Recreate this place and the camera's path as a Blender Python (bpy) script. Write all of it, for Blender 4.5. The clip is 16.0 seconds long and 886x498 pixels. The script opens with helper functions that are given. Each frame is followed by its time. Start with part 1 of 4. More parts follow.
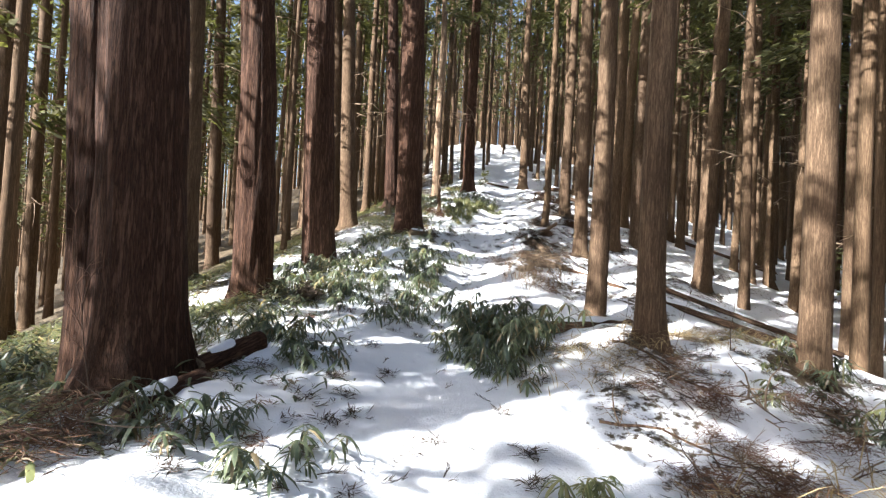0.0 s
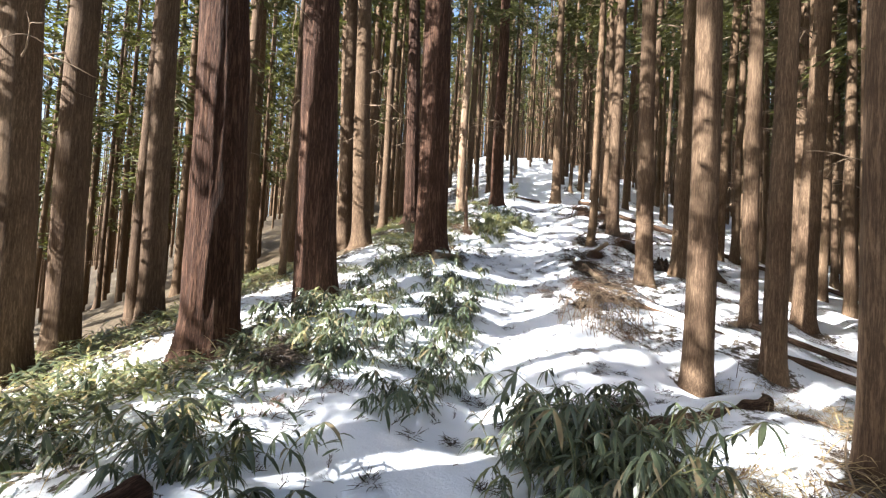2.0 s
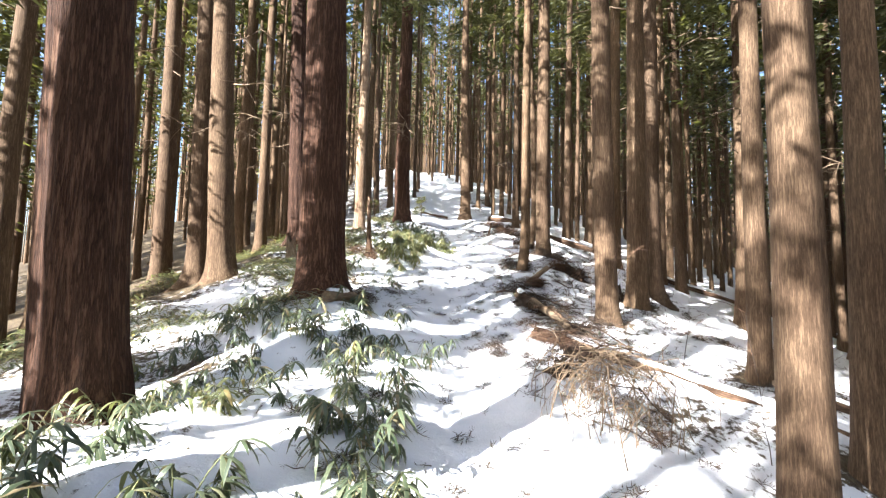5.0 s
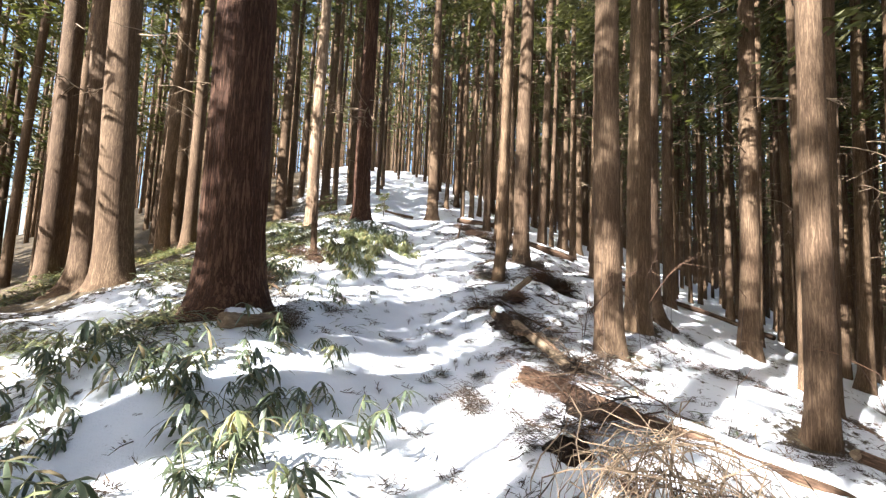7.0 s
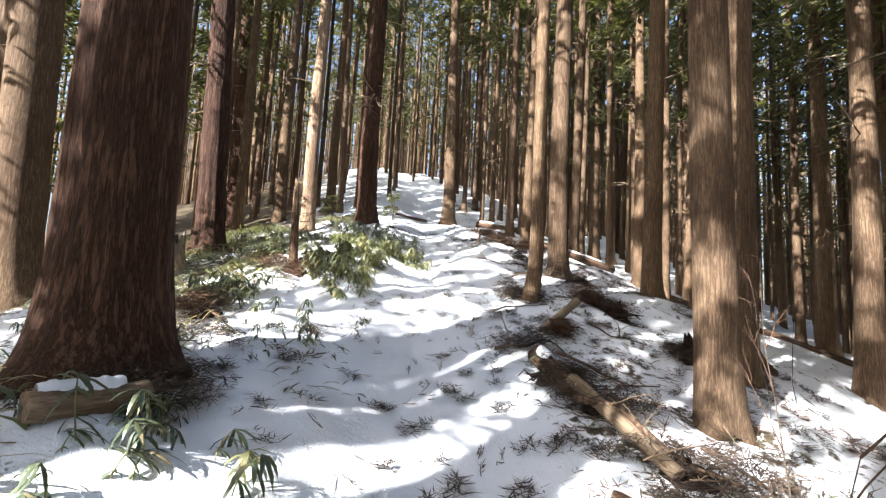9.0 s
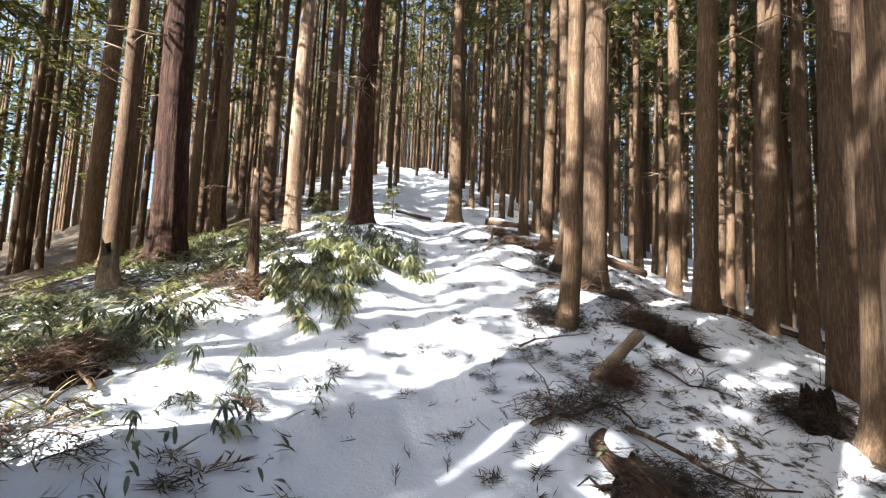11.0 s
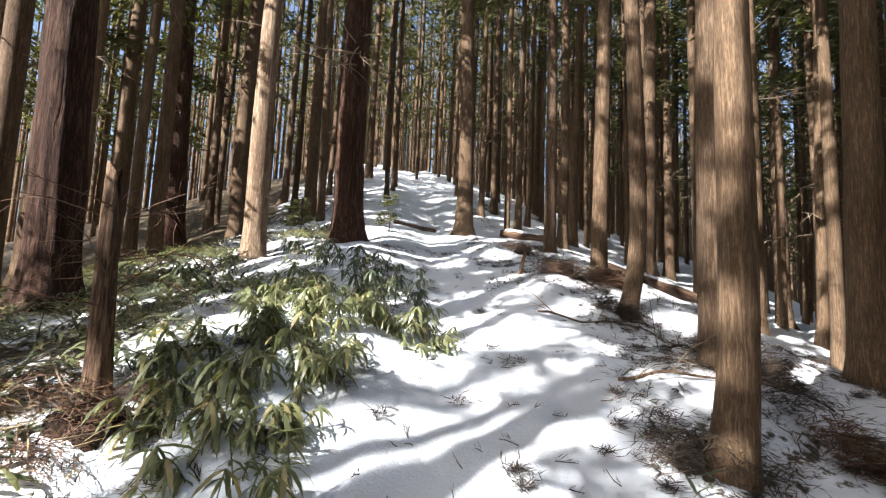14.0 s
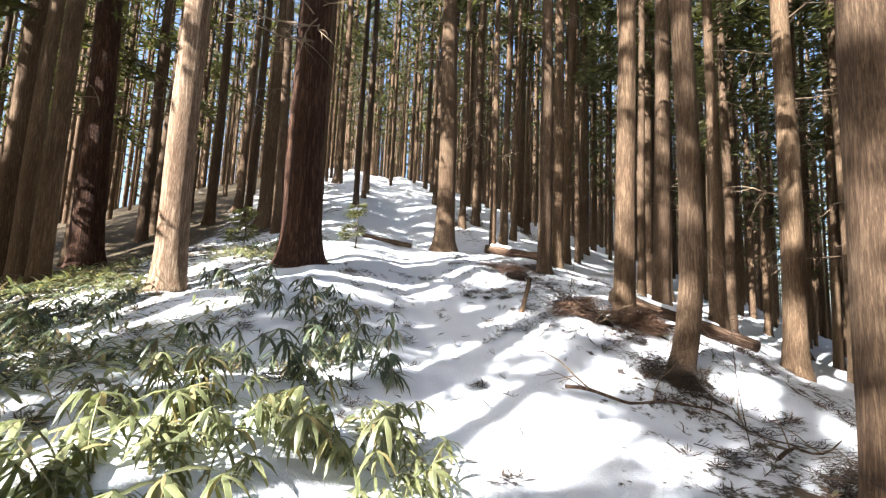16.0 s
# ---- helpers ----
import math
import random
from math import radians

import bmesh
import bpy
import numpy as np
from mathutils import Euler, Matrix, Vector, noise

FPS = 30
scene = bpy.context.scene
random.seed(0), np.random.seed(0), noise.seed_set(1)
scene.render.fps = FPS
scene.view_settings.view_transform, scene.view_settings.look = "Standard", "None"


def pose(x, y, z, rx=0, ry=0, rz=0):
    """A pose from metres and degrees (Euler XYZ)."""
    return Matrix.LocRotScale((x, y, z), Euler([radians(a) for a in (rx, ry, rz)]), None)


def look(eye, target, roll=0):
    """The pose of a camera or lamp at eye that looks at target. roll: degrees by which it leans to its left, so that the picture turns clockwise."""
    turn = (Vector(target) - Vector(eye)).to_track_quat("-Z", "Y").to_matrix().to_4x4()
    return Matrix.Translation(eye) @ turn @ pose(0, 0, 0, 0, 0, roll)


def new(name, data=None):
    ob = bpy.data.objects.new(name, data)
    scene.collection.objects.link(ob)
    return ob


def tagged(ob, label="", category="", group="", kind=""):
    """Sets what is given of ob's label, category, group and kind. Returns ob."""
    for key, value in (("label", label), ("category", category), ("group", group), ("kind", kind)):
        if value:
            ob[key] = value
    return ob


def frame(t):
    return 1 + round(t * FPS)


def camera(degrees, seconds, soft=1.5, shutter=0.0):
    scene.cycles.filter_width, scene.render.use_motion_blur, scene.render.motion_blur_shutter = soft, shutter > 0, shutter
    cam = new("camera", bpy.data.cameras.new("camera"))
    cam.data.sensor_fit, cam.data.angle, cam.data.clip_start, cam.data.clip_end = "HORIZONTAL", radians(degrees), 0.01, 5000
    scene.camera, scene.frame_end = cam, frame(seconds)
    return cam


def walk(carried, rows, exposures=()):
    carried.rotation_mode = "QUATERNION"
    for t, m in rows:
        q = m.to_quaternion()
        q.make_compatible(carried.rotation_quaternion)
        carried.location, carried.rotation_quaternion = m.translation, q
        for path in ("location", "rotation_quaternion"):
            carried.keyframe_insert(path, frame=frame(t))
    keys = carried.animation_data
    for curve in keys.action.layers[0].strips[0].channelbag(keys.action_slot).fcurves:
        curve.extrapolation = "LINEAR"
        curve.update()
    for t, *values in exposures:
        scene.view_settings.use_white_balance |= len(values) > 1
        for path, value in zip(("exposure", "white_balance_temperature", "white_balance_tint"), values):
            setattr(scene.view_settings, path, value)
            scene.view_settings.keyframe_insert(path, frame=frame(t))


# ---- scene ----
cam = camera(87.5, 16.0, soft=1.3)
PATH = [
    (0, (0.006, -0.137, 1.426), (0.011, 1.862, 1.458), 3.0),
    (0.5, (0.001, 0.382, 1.451), (-0.039, 2.381, 1.508), 3.4),
    (1, (-0.062, 0.886, 1.567), (-0.117, 2.883, 1.645), 3.1),
    (1.5, (-0.06, 1.46, 1.632), (-0.128, 3.456, 1.733), 3.0),
    (2, (-0.199, 1.986, 1.671), (-0.286, 3.982, 1.764), 3.3),
    (2.5, (-0.197, 2.497, 1.703), (-0.246, 4.494, 1.809), 2.5),
    (3, (-0.194, 2.992, 1.794), (-0.174, 4.987, 1.939), 1.7),
    (3.5, (-0.302, 3.483, 1.871), (-0.241, 5.476, 2.027), 1.7),
    (4, (-0.317, 3.941, 1.89), (-0.162, 5.929, 2.041), 1.5),
    (4.5, (-0.317, 4.413, 1.94), (-0.074, 6.392, 2.106), 1.2),
    (5, (-0.359, 4.889, 2.052), (-0.006, 6.849, 2.236), 1.3),
    (7.5, (0.176, 7.025, 2.283), (0.671, 8.953, 2.484), 2.5),
    (8, (0.309, 7.506, 2.342), (0.782, 9.438, 2.553), 3.0),
    (8.5, (0.495, 8.002, 2.447), (0.951, 9.937, 2.665), 3.0),
    (9, (0.533, 8.497, 2.52), (0.953, 10.44, 2.739), 3.0),
    (11.5, (0.897, 10.455, 2.982), (1.293, 12.406, 3.174), 2.5),
    (12, (0.901, 10.866, 3.113), (1.287, 12.819, 3.301), 2.7),
    (12.5, (1.014, 11.288, 3.235), (1.398, 13.242, 3.427), 2.7),
    (13, (1.02, 11.708, 3.278), (1.403, 13.661, 3.469), 2.7),
    (13.5, (1.05, 12.12, 3.35), (1.438, 14.072, 3.545), 2.5),
    (14, (1.094, 12.61, 3.493), (1.499, 14.557, 3.709), 2.4),
    (14.5, (1.089, 13.058, 3.609), (1.508, 15.001, 3.83), 2.3),
    (15, (1.138, 13.434, 3.686), (1.604, 15.366, 3.909), 2.6),
    (15.5, (1.292, 13.862, 3.844), (1.785, 15.785, 4.087), 2.4),
    (16, (1.365, 14.279, 3.962), (1.876, 16.197, 4.209), 2.5),
]
walk(cam, [(t, look(eye, target, roll)) for t, eye, target, roll in PATH],
     exposures=[(t, stops + 0.72, 6000, 9.0) for t, stops in ((0.0, 1.6), (1.0, 1.6), (2.5, 1.85), (4.5, 2.1), (6.2, 2.0), (8.5, 1.8), (12.0, 1.72), (13.2, 1.5), (14.0, 1.3), (15.0, 1.6), (16.0, 1.75))])

# ---- light: low winter sun from behind on the left, clear sky ----
SUN_AZ, SUN_EL = radians(-121), radians(37)
to_sun = Vector((math.sin(SUN_AZ) * math.cos(SUN_EL), math.cos(SUN_AZ) * math.cos(SUN_EL), math.sin(SUN_EL)))
world = bpy.data.worlds.new("sky")
scene.world = world
world.use_nodes = True
wn = world.node_tree
sky = wn.nodes.new("ShaderNodeTexSky")
sky.sky_type = "NISHITA"
sky.sun_disc = False
sky.sun_elevation, sky.sun_rotation = SUN_EL, SUN_AZ
sky.air_density, sky.dust_density = 1.0, 3.5
wn.links.new(sky.outputs[0], wn.nodes["Background"].inputs[0])
wn.nodes["Background"].inputs[1].default_value = 0.075
sun = bpy.data.lights.new("sun", "SUN")
sun.energy, sun.angle, sun.color = 5.0, radians(0.53), (1.0, 0.945, 0.87)
new("sun", sun).matrix_world = look(to_sun * 60, (0, 0, 0))

# ---- materials ----
def material(name):
    m = bpy.data.materials.new(name)
    m.use_nodes = True
    return m, m.node_tree.nodes, m.node_tree.links, m.node_tree.nodes["Principled BSDF"]


def noise_tex(n, l, scale, detail=6.0, stretch=(1, 1, 1), rough=0.6, coords="Object"):
    tc = n.new("ShaderNodeTexCoord")
    mp = n.new("ShaderNodeMapping")
    mp.inputs["Scale"].default_value = stretch
    tx = n.new("ShaderNodeTexNoise")
    tx.inputs["Scale"].default_value, tx.inputs["Detail"].default_value, tx.inputs["Roughness"].default_value = scale, detail, rough
    l.new(tc.outputs[coords], mp.inputs[0])
    l.new(mp.outputs[0], tx.inputs["Vector"])
    return tx.outputs[0]


def ramp(n, l, fac, *stops):
    r = n.new("ShaderNodeValToRGB")
    while len(r.color_ramp.elements) < len(stops):
        r.color_ramp.elements.new(0.5)
    for e, (p, c) in zip(r.color_ramp.elements, stops):
        e.position, e.color = p, (*c, 1)
    l.new(fac, r.inputs[0])
    return r.outputs[0]


def mixed(n, l, fac, a, b, how="MIX"):
    m = n.new("ShaderNodeMix")
    m.data_type, m.blend_type = "RGBA", how
    for s, v in ((m.inputs[0], fac), (m.inputs[6], a), (m.inputs[7], b)):
        if hasattr(v, "is_linked"):
            l.new(v, s)
        elif isinstance(v, tuple):
            s.default_value = (*v, 1)
        else:
            s.default_value = v
    return m.outputs[2]


def maths(n, l, op, a, b):
    m = n.new("ShaderNodeMath")
    m.operation = op
    for s, v in zip(m.inputs, (a, b)):
        if hasattr(v, "is_linked"):
            l.new(v, s)
        else:
            s.default_value = v
    return m.outputs[0]


def bumped(n, l, bsdf, height, strength, distance):
    b = n.new("ShaderNodeBump")
    b.inputs["Strength"].default_value, b.inputs["Distance"].default_value = strength, distance
    l.new(height, b.inputs["Height"])
    l.new(b.outputs[0], bsdf.inputs["Normal"])


def bark(name, dark, mid, pale, depth, crack, finer=1.0):
    m, n, l, p = material(name)
    fine = noise_tex(n, l, 1.0, 6, (80*finer, 80*finer, 8.0*finer), 0.7)
    strips = noise_tex(n, l, 1.0, 5, (26*finer, 26*finer, 2.2*finer), 0.6)
    fibre = maths(n, l, "ADD", maths(n, l, "MULTIPLY", fine, 0.5), maths(n, l, "MULTIPLY", strips, 0.5))
    blot = noise_tex(n, l, 1.0, 4, (2.2, 2.2, 0.8))
    cracks = ramp(n, l, strips, (0.43, (1, 1, 1)), (0.485, (crack, crack, crack)), (0.5, (crack*0.8, crack*0.8, crack*0.8)), (0.55, (1, 1, 1)))
    c = ramp(n, l, fibre, (0.38, dark), (0.49, mid), (0.62, pale))
    tint = ramp(n, l, blot, (0.3, (0.7, 0.62, 0.58)), (0.7, (1.15, 1.1, 1.05)))
    c = mixed(n, l, 1.0, mixed(n, l, 1.0, c, cracks, "MULTIPLY"), tint, "MULTIPLY")
    info = n.new("ShaderNodeObjectInfo")
    each = ramp(n, l, info.outputs["Random"], (0.0, (0.8, 0.78, 0.78)), (1.0, (1.15, 1.12, 1.05)))
    l.new(mixed(n, l, 1.0, c, each, "MULTIPLY"), p.inputs["Base Color"])
    p.inputs["Roughness"].default_value = 0.9
    p.inputs["Specular IOR Level"].default_value = 0.2
    bumped(n, l, p, fibre, 0.9, depth)
    return m


BARK_OLD = bark("bark_old", (0.028, 0.016, 0.011), (0.074, 0.039, 0.026), (0.14, 0.086, 0.058), 0.05, 0.5, 1.25)
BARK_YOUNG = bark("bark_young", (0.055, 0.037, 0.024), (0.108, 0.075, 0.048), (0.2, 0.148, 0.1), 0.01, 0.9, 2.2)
# cream peeling bark, raised further so its colour holds the sun on one trunk
BARK_SUNLIT = bark("bark_sunlit", (0.11, 0.07, 0.045), (0.25, 0.185, 0.13), (0.42, 0.34, 0.26), 0.015, 0.7, 1.6)
BARK_DEAD = bark("bark_dead", (0.04, 0.026, 0.018), (0.13, 0.085, 0.058), (0.27, 0.2, 0.14), 0.02, 0.5)
ROT = bark("rotten_wood", (0.012, 0.008, 0.006), (0.034, 0.021, 0.014), (0.075, 0.045, 0.028), 0.05, 0.4, 2.0)
WOOD_CUT = bark("cut_wood", (0.13, 0.1, 0.068), (0.25, 0.2, 0.14), (0.37, 0.31, 0.23), 0.004, 0.9)


def leafy(name, a, b, through_amount, rough=0.5, dry=None, margin=None):
    m, n, l, p = material(name)
    geo = n.new("ShaderNodeNewGeometry")
    info = n.new("ShaderNodeObjectInfo")
    rnd = maths(n, l, "FRACT", maths(n, l, "ADD", geo.outputs["Random Per Island"], info.outputs["Random"]), 0)
    stops = [(0.0, a), (0.75, b)] if dry is None else [(0.0, a), (0.88, b), (0.94, dry)]
    c = ramp(n, l, rnd, *stops)
    if margin:
        edge = n.new("ShaderNodeAttribute")
        edge.attribute_name = "edge"
        c = mixed(n, l, ramp(n, l, edge.outputs["Fac"], (0.7, (0, 0, 0)), (0.92, (0.5, 0.5, 0.5))), c, margin)
    grain = ramp(n, l, noise_tex(n, l, 14, 3), (0.3, (0.75, 0.75, 0.75)), (0.7, (1.2, 1.2, 1.15)))
    c = mixed(n, l, 1.0, c, grain, "MULTIPLY")
    l.new(c, p.inputs["Base Color"])
    p.inputs["Roughness"].default_value = rough
    tr = n.new("ShaderNodeBsdfTranslucent")
    l.new(mixed(n, l, 1.0, c, (1.3, 1.4, 0.75), "MULTIPLY"), tr.inputs[0])
    mx = n.new("ShaderNodeMixShader")
    mx.inputs[0].default_value = through_amount
    l.new(p.outputs[0], mx.inputs[1])
    l.new(tr.outputs[0], mx.inputs[2])
    l.new(mx.outputs[0], n["Material Output"].inputs[0])
    return m


NEEDLES = leafy("cedar_needles", (0.042, 0.046, 0.018), (0.12, 0.115, 0.045), 0.32, 0.75)
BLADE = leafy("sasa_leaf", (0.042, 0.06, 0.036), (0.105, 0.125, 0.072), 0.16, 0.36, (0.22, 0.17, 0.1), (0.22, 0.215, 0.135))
# lighter copy of the leaf: straw tones plus sunlight put into the colour
BLADE_SUNLIT = leafy("sasa_leaf_sunlit", (0.11, 0.13, 0.06), (0.24, 0.245, 0.12), 0.25, 0.36, (0.36, 0.28, 0.13), (0.42, 0.38, 0.22))
STRAW = leafy("straw", (0.24, 0.17, 0.09), (0.42, 0.32, 0.18), 0.2, 0.7)
TWIG = leafy("twig", (0.028, 0.02, 0.015), (0.075, 0.05, 0.034), 0.0, 0.9)
TWIG_PALE = leafy("twig_pale", (0.12, 0.08, 0.05), (0.28, 0.2, 0.13), 0.0, 0.85)
RUST = leafy("dead_needles", (0.07, 0.036, 0.023), (0.16, 0.088, 0.054), 0.1, 0.9)
STEM = leafy("cane", (0.1, 0.11, 0.04), (0.2, 0.18, 0.08), 0.0, 0.6)


def snow_material(name, on_ground):
    m, n, l, p = material(name)
    fine = noise_tex(n, l, 60, 5, coords="Object")
    broad = noise_tex(n, l, 2.2, 5, coords="Object")
    snow = ramp(n, l, broad, (0.25, (0.78, 0.8, 0.84)), (0.7, (0.87, 0.88, 0.9)))
    p.inputs["Roughness"].default_value = 0.65
    p.inputs["Specular IOR Level"].default_value = 0.3
    if not on_ground:
        l.new(snow, p.inputs["Base Color"])
        bumped(n, l, p, fine, 0.3, 0.01)
        return m
    at = n.new("ShaderNodeAttribute")
    at.attribute_name = "bare"
    grain = noise_tex(n, l, 9.0, 8, rough=0.72)
    patch = noise_tex(n, l, 1.1, 5)
    cover = maths(n, l, "ADD", maths(n, l, "MULTIPLY", grain, 0.8), maths(n, l, "MULTIPLY", patch, 0.45))
    cover = maths(n, l, "ADD", cover, at.outputs["Fac"])
    shown = ramp(n, l, cover, (0.73, (0, 0, 0)), (0.79, (1, 1, 1)))
    straws = noise_tex(n, l, 1.0, 7, (40, 14, 20), 0.7)
    litter = ramp(n, l, straws, (0.36, (0.02, 0.014, 0.01)), (0.5, (0.075, 0.05, 0.03)), (0.58, (0.1, 0.085, 0.045)), (0.7, (0.2, 0.155, 0.095)))
    l.new(mixed(n, l, shown, snow, litter), p.inputs["Base Color"])
    crust = noise_tex(n, l, 13, 6, rough=0.65)
    hm = mixed(n, l, shown, mixed(n, l, 0.6, fine, crust), straws)
    bumped(n, l, p, hm, 0.55, 0.045)
    return m


SNOW_GROUND = snow_material("snow_ground", True)
SNOW = snow_material("snow", False)

# ---- the lie of the land: a ridge that climbs and falls off on both sides ----
YK = np.array([-400, -60, -20, -6, 0, 4, 8, 12, 16, 20, 25, 33, 45, 70, 400.0])
ZK = np.array([-30, -9, -2.3, -0.58, 0.01, 0.39, 0.85, 1.75, 2.92, 3.98, 5.37, 8.43, 12.6, 17, 30.0])
XK = np.array([0, 0, 0, 0, 0, -0.2, 0.45, 1.1, 1.9, 2.6, 3.4, 4.0, 4.6, 5, 5.0])
UK = np.array([-400, -60, -16, -7, -3.5, -1.6, 0, 1.6, 3.5, 7, 16, 60, 400.0])
CK = np.array([-60, -19, -4.2, -1.05, -0.15, 0.18, 0, 0.05, -0.12, -0.98, -3.2, -16, -50.0])
KNOLLS = ((2.8, 7.3, -0.38, 1.3), (2.2, 4.6, 0.14, 0.8), (3.9, 4.65, 0.22, 0.9), (-0.95, 11.1, 0.16, 0.9), (3.5, 11.6, -0.13, 0.9), (4.6, 17.8, -0.2, 0.8), (4.6, 26.5, -0.2, 1.5), (0.3, 14.4, -0.28, 0.9), (-0.2, 6.6, -0.18, 0.6), (5.1, 14.4, -0.17, 0.8), (4.9, 18.8, 0.25, 1.6), (-2.2, 7.6, 0.2, 1.0), (-2.8, 4.3, -0.3, 1.0), (-5.0, 9.0, 0.3, 2.0))


def smooth_curve(k, v, x):
    g = np.gradient(v, k)
    i = np.clip(np.searchsorted(k, x) - 1, 0, len(k) - 2)
    h = k[i + 1] - k[i]
    t = np.clip((x - k[i]) / h, 0, 1)
    return (2*t**3 - 3*t**2 + 1)*v[i] + (t**3 - 2*t**2 + t)*h*g[i] + (3*t**2 - 2*t**3)*v[i+1] + (t**3 - t**2)*h*g[i+1]


def lattice(i, j, seed):
    n = (i * 374761393 + j * 668265263 + seed * 982451653) & 0x7FFFFFFF
    n = ((n ^ (n >> 13)) * 1274126177) & 0x7FFFFFFF
    return ((n ^ (n >> 16)) & 0xFFFF) / 65535.0 - 0.5


def lumps(x, y, size, seed):
    x, y = np.asarray(x, float) / size, np.asarray(y, float) / size
    i, j = np.floor(x).astype(np.int64), np.floor(y).astype(np.int64)
    a, b = x - i, y - j
    a, b = a*a*(3 - 2*a), b*b*(3 - 2*b)
    return (lattice(i, j, seed)*(1-a) + lattice(i+1, j, seed)*a)*(1-b) + (lattice(i, j+1, seed)*(1-a) + lattice(i+1, j+1, seed)*a)*b


def across(x, y):
    return x - np.interp(y, YK, XK)


steps = random.Random(4)
PRINTS = [(float(np.interp(0.31*k - 1, YK, XK)) + (0.13 if k % 2 else -0.13) + steps.uniform(-0.09, 0.09), 0.31*k - 1 + steps.uniform(-0.07, 0.07), steps.uniform(0.02, 0.055)) for k in range(105)]


def height(x, y):
    x, y = np.asarray(x, float), np.asarray(y, float)
    u = across(x, y)
    z = smooth_curve(YK, ZK, y) + smooth_curve(UK, CK, u)
    for bx, by, a, r in KNOLLS:
        z = z + a*np.exp(-((x-bx)**2 + (y-by)**2) / r**2)
    off = np.clip(np.abs(u)/1.2, 0.25, 1.0)
    z = z + off*(0.28*lumps(x, y, 1.3, 1) + 0.12*lumps(x, y, 0.5, 2)) + 0.05*lumps(x, y, 0.22, 3) + 0.02*lumps(x, y, 0.1, 5)
    z = z + 0.03*lumps(x*0.5, y, 0.8, 6)
    return z - 0.07*np.exp(-(u/0.45)**2)


def ground_z(x, y):
    return float(height(x, y))


# trees close to the path: x, y, thickness, lean to x, lean to y
OLD_LEFT = [(-2.22, 3.35, 0.58, -0.045, 0), (-2.8, 3.75, 0.40, -0.05, 0), (-2.72, 6.60, 0.50, -0.035, 0), (-2.36, 8.83, 0.56, -0.041, 0),
            (-0.91, 11.88, 0.62, -0.017, 0), (-2.1, 18.55, 0.49, -0.05, 0.01),
            (1.08, 21.25, 0.50, -0.005, 0), (-3.08, 24.87, 0.52, -0.039, 0.01)]
LEFT_SLOPE = [(-2.97, 14.5, 0.46, -0.06, 0.02), (-3.64, 15.19, 0.38, -0.037, 0.01), (-0.39, 20.65, 0.33, -0.004, 0), (-2.3, 21.79, 0.24, -0.01, 0), (-4.94, 8.95, 0.34, -0.02, 0), (-7.0, 7.3, 0.36, -0.03, 0), (-8.26, 9.22, 0.23, 0, 0),
              (-6.74, 13.52, 0.34, -0.02, 0), (-3.3, 19.4, 0.3, 0, 0), (-5.32, 7.07, 0.45, -0.05, 0), (-5.42, 7.95, 0.38, -0.018, 0), (-6.2, 10.3, 0.24, 0, 0),
              (-6.07, 14.6, 0.34, -0.03, 0), (-7.68, 13.9, 0.22, 0, 0), (-5.39, 12.5, 0.28, 0, 0), (-5.13, 17.2, 0.4, -0.02, 0), (-4.22, 20.51, 0.33, 0, 0),
              (-4.1, 16.6, 0.34, -0.044, 0.01), (-4.44, 22.17, 0.4, -0.01, 0)]
LEFT_FAR = [(-1.72, 25.27, 0.40, 0, 0), (-0.08, 26.96, 0.34, 0, 0), (-3.84, 25.9, 0.21, 0, 0), (-2.93, 27.17, 0.24, 0, 0), (-1.68, 28.19, 0.25, 0, 0),
            (-0.65, 27.9, 0.19, 0, 0), (-3.78, 23.6, 0.3, 0, 0), (1.9, 34.7, 0.36, 0, 0), (2.3, 28.44, 0.16, 0, 0), (2.7, 30.4, 0.15, 0, 0), (1.2, 31.0, 0.24, 0, 0)]
RIGHT_SIDE = [(3.9, 4.65, 0.27, -0.016, 0), (2.2, 4.68, 0.25, 0.0, 0), (2.62, 7.59, 0.31, 0, 0), (3.8, 8.09, 0.25, 0.019, 0), (6.47, 11.32, 0.36, 0.039, 0),
              (7.92, 13.72, 0.33, 0.021, 0), (4.63, 9.97, 0.24, 0, 0), (3.56, 11.74, 0.32, -0.022, 0), (4.74, 12.72, 0.34, 0, 0), (4.22, 15.98, 0.33, 0.0, 0),
              (4.85, 19.0, 0.23, 0.022, 0), (7.56, 16.39, 0.27, 0.037, 0), (6.42, 16.44, 0.34, 0.021, 0), (5.87, 13.9, 0.34, 0, 0), (9.6, 12.3, 0.3, 0.01, 0)]
RIGHT_FAR = [(4.19, 24.81, 0.42, -0.014, 0), (5.98, 23.2, 0.28, 0, 0), (6.85, 24.26, 0.25, 0, 0), (10.42, 14.57, 0.26, 0, 0), (12.2, 13.09, 0.39, 0, 0),
             (13.12, 23.39, 0.36, 0, 0), (12.73, 18.04, 0.42, 0, 0), (10.83, 26.03, 0.4, 0, 0), (11.75, 26.3, 0.32, 0, 0), (11.16, 15.5, 0.21, 0, 0),
             (11.29, 30.15, 0.31, 0, 0), (14.55, 30.29, 0.38, 0, 0), (6.67, 29.9, 0.21, 0, 0), (8.71, 29.9, 0.21, 0, 0), (5.6, 28.0, 0.2, 0, 0), (8.6, 19.9, 0.3, 0, 0), (7.4, 21.4, 0.28, 0.02, 0)]
BOWED = [(3.27, 14.92, 0.2, -0.008, 0.0, 0.13), (4.54, 17.83, 0.20, -0.035, 0.0, 0.24)]
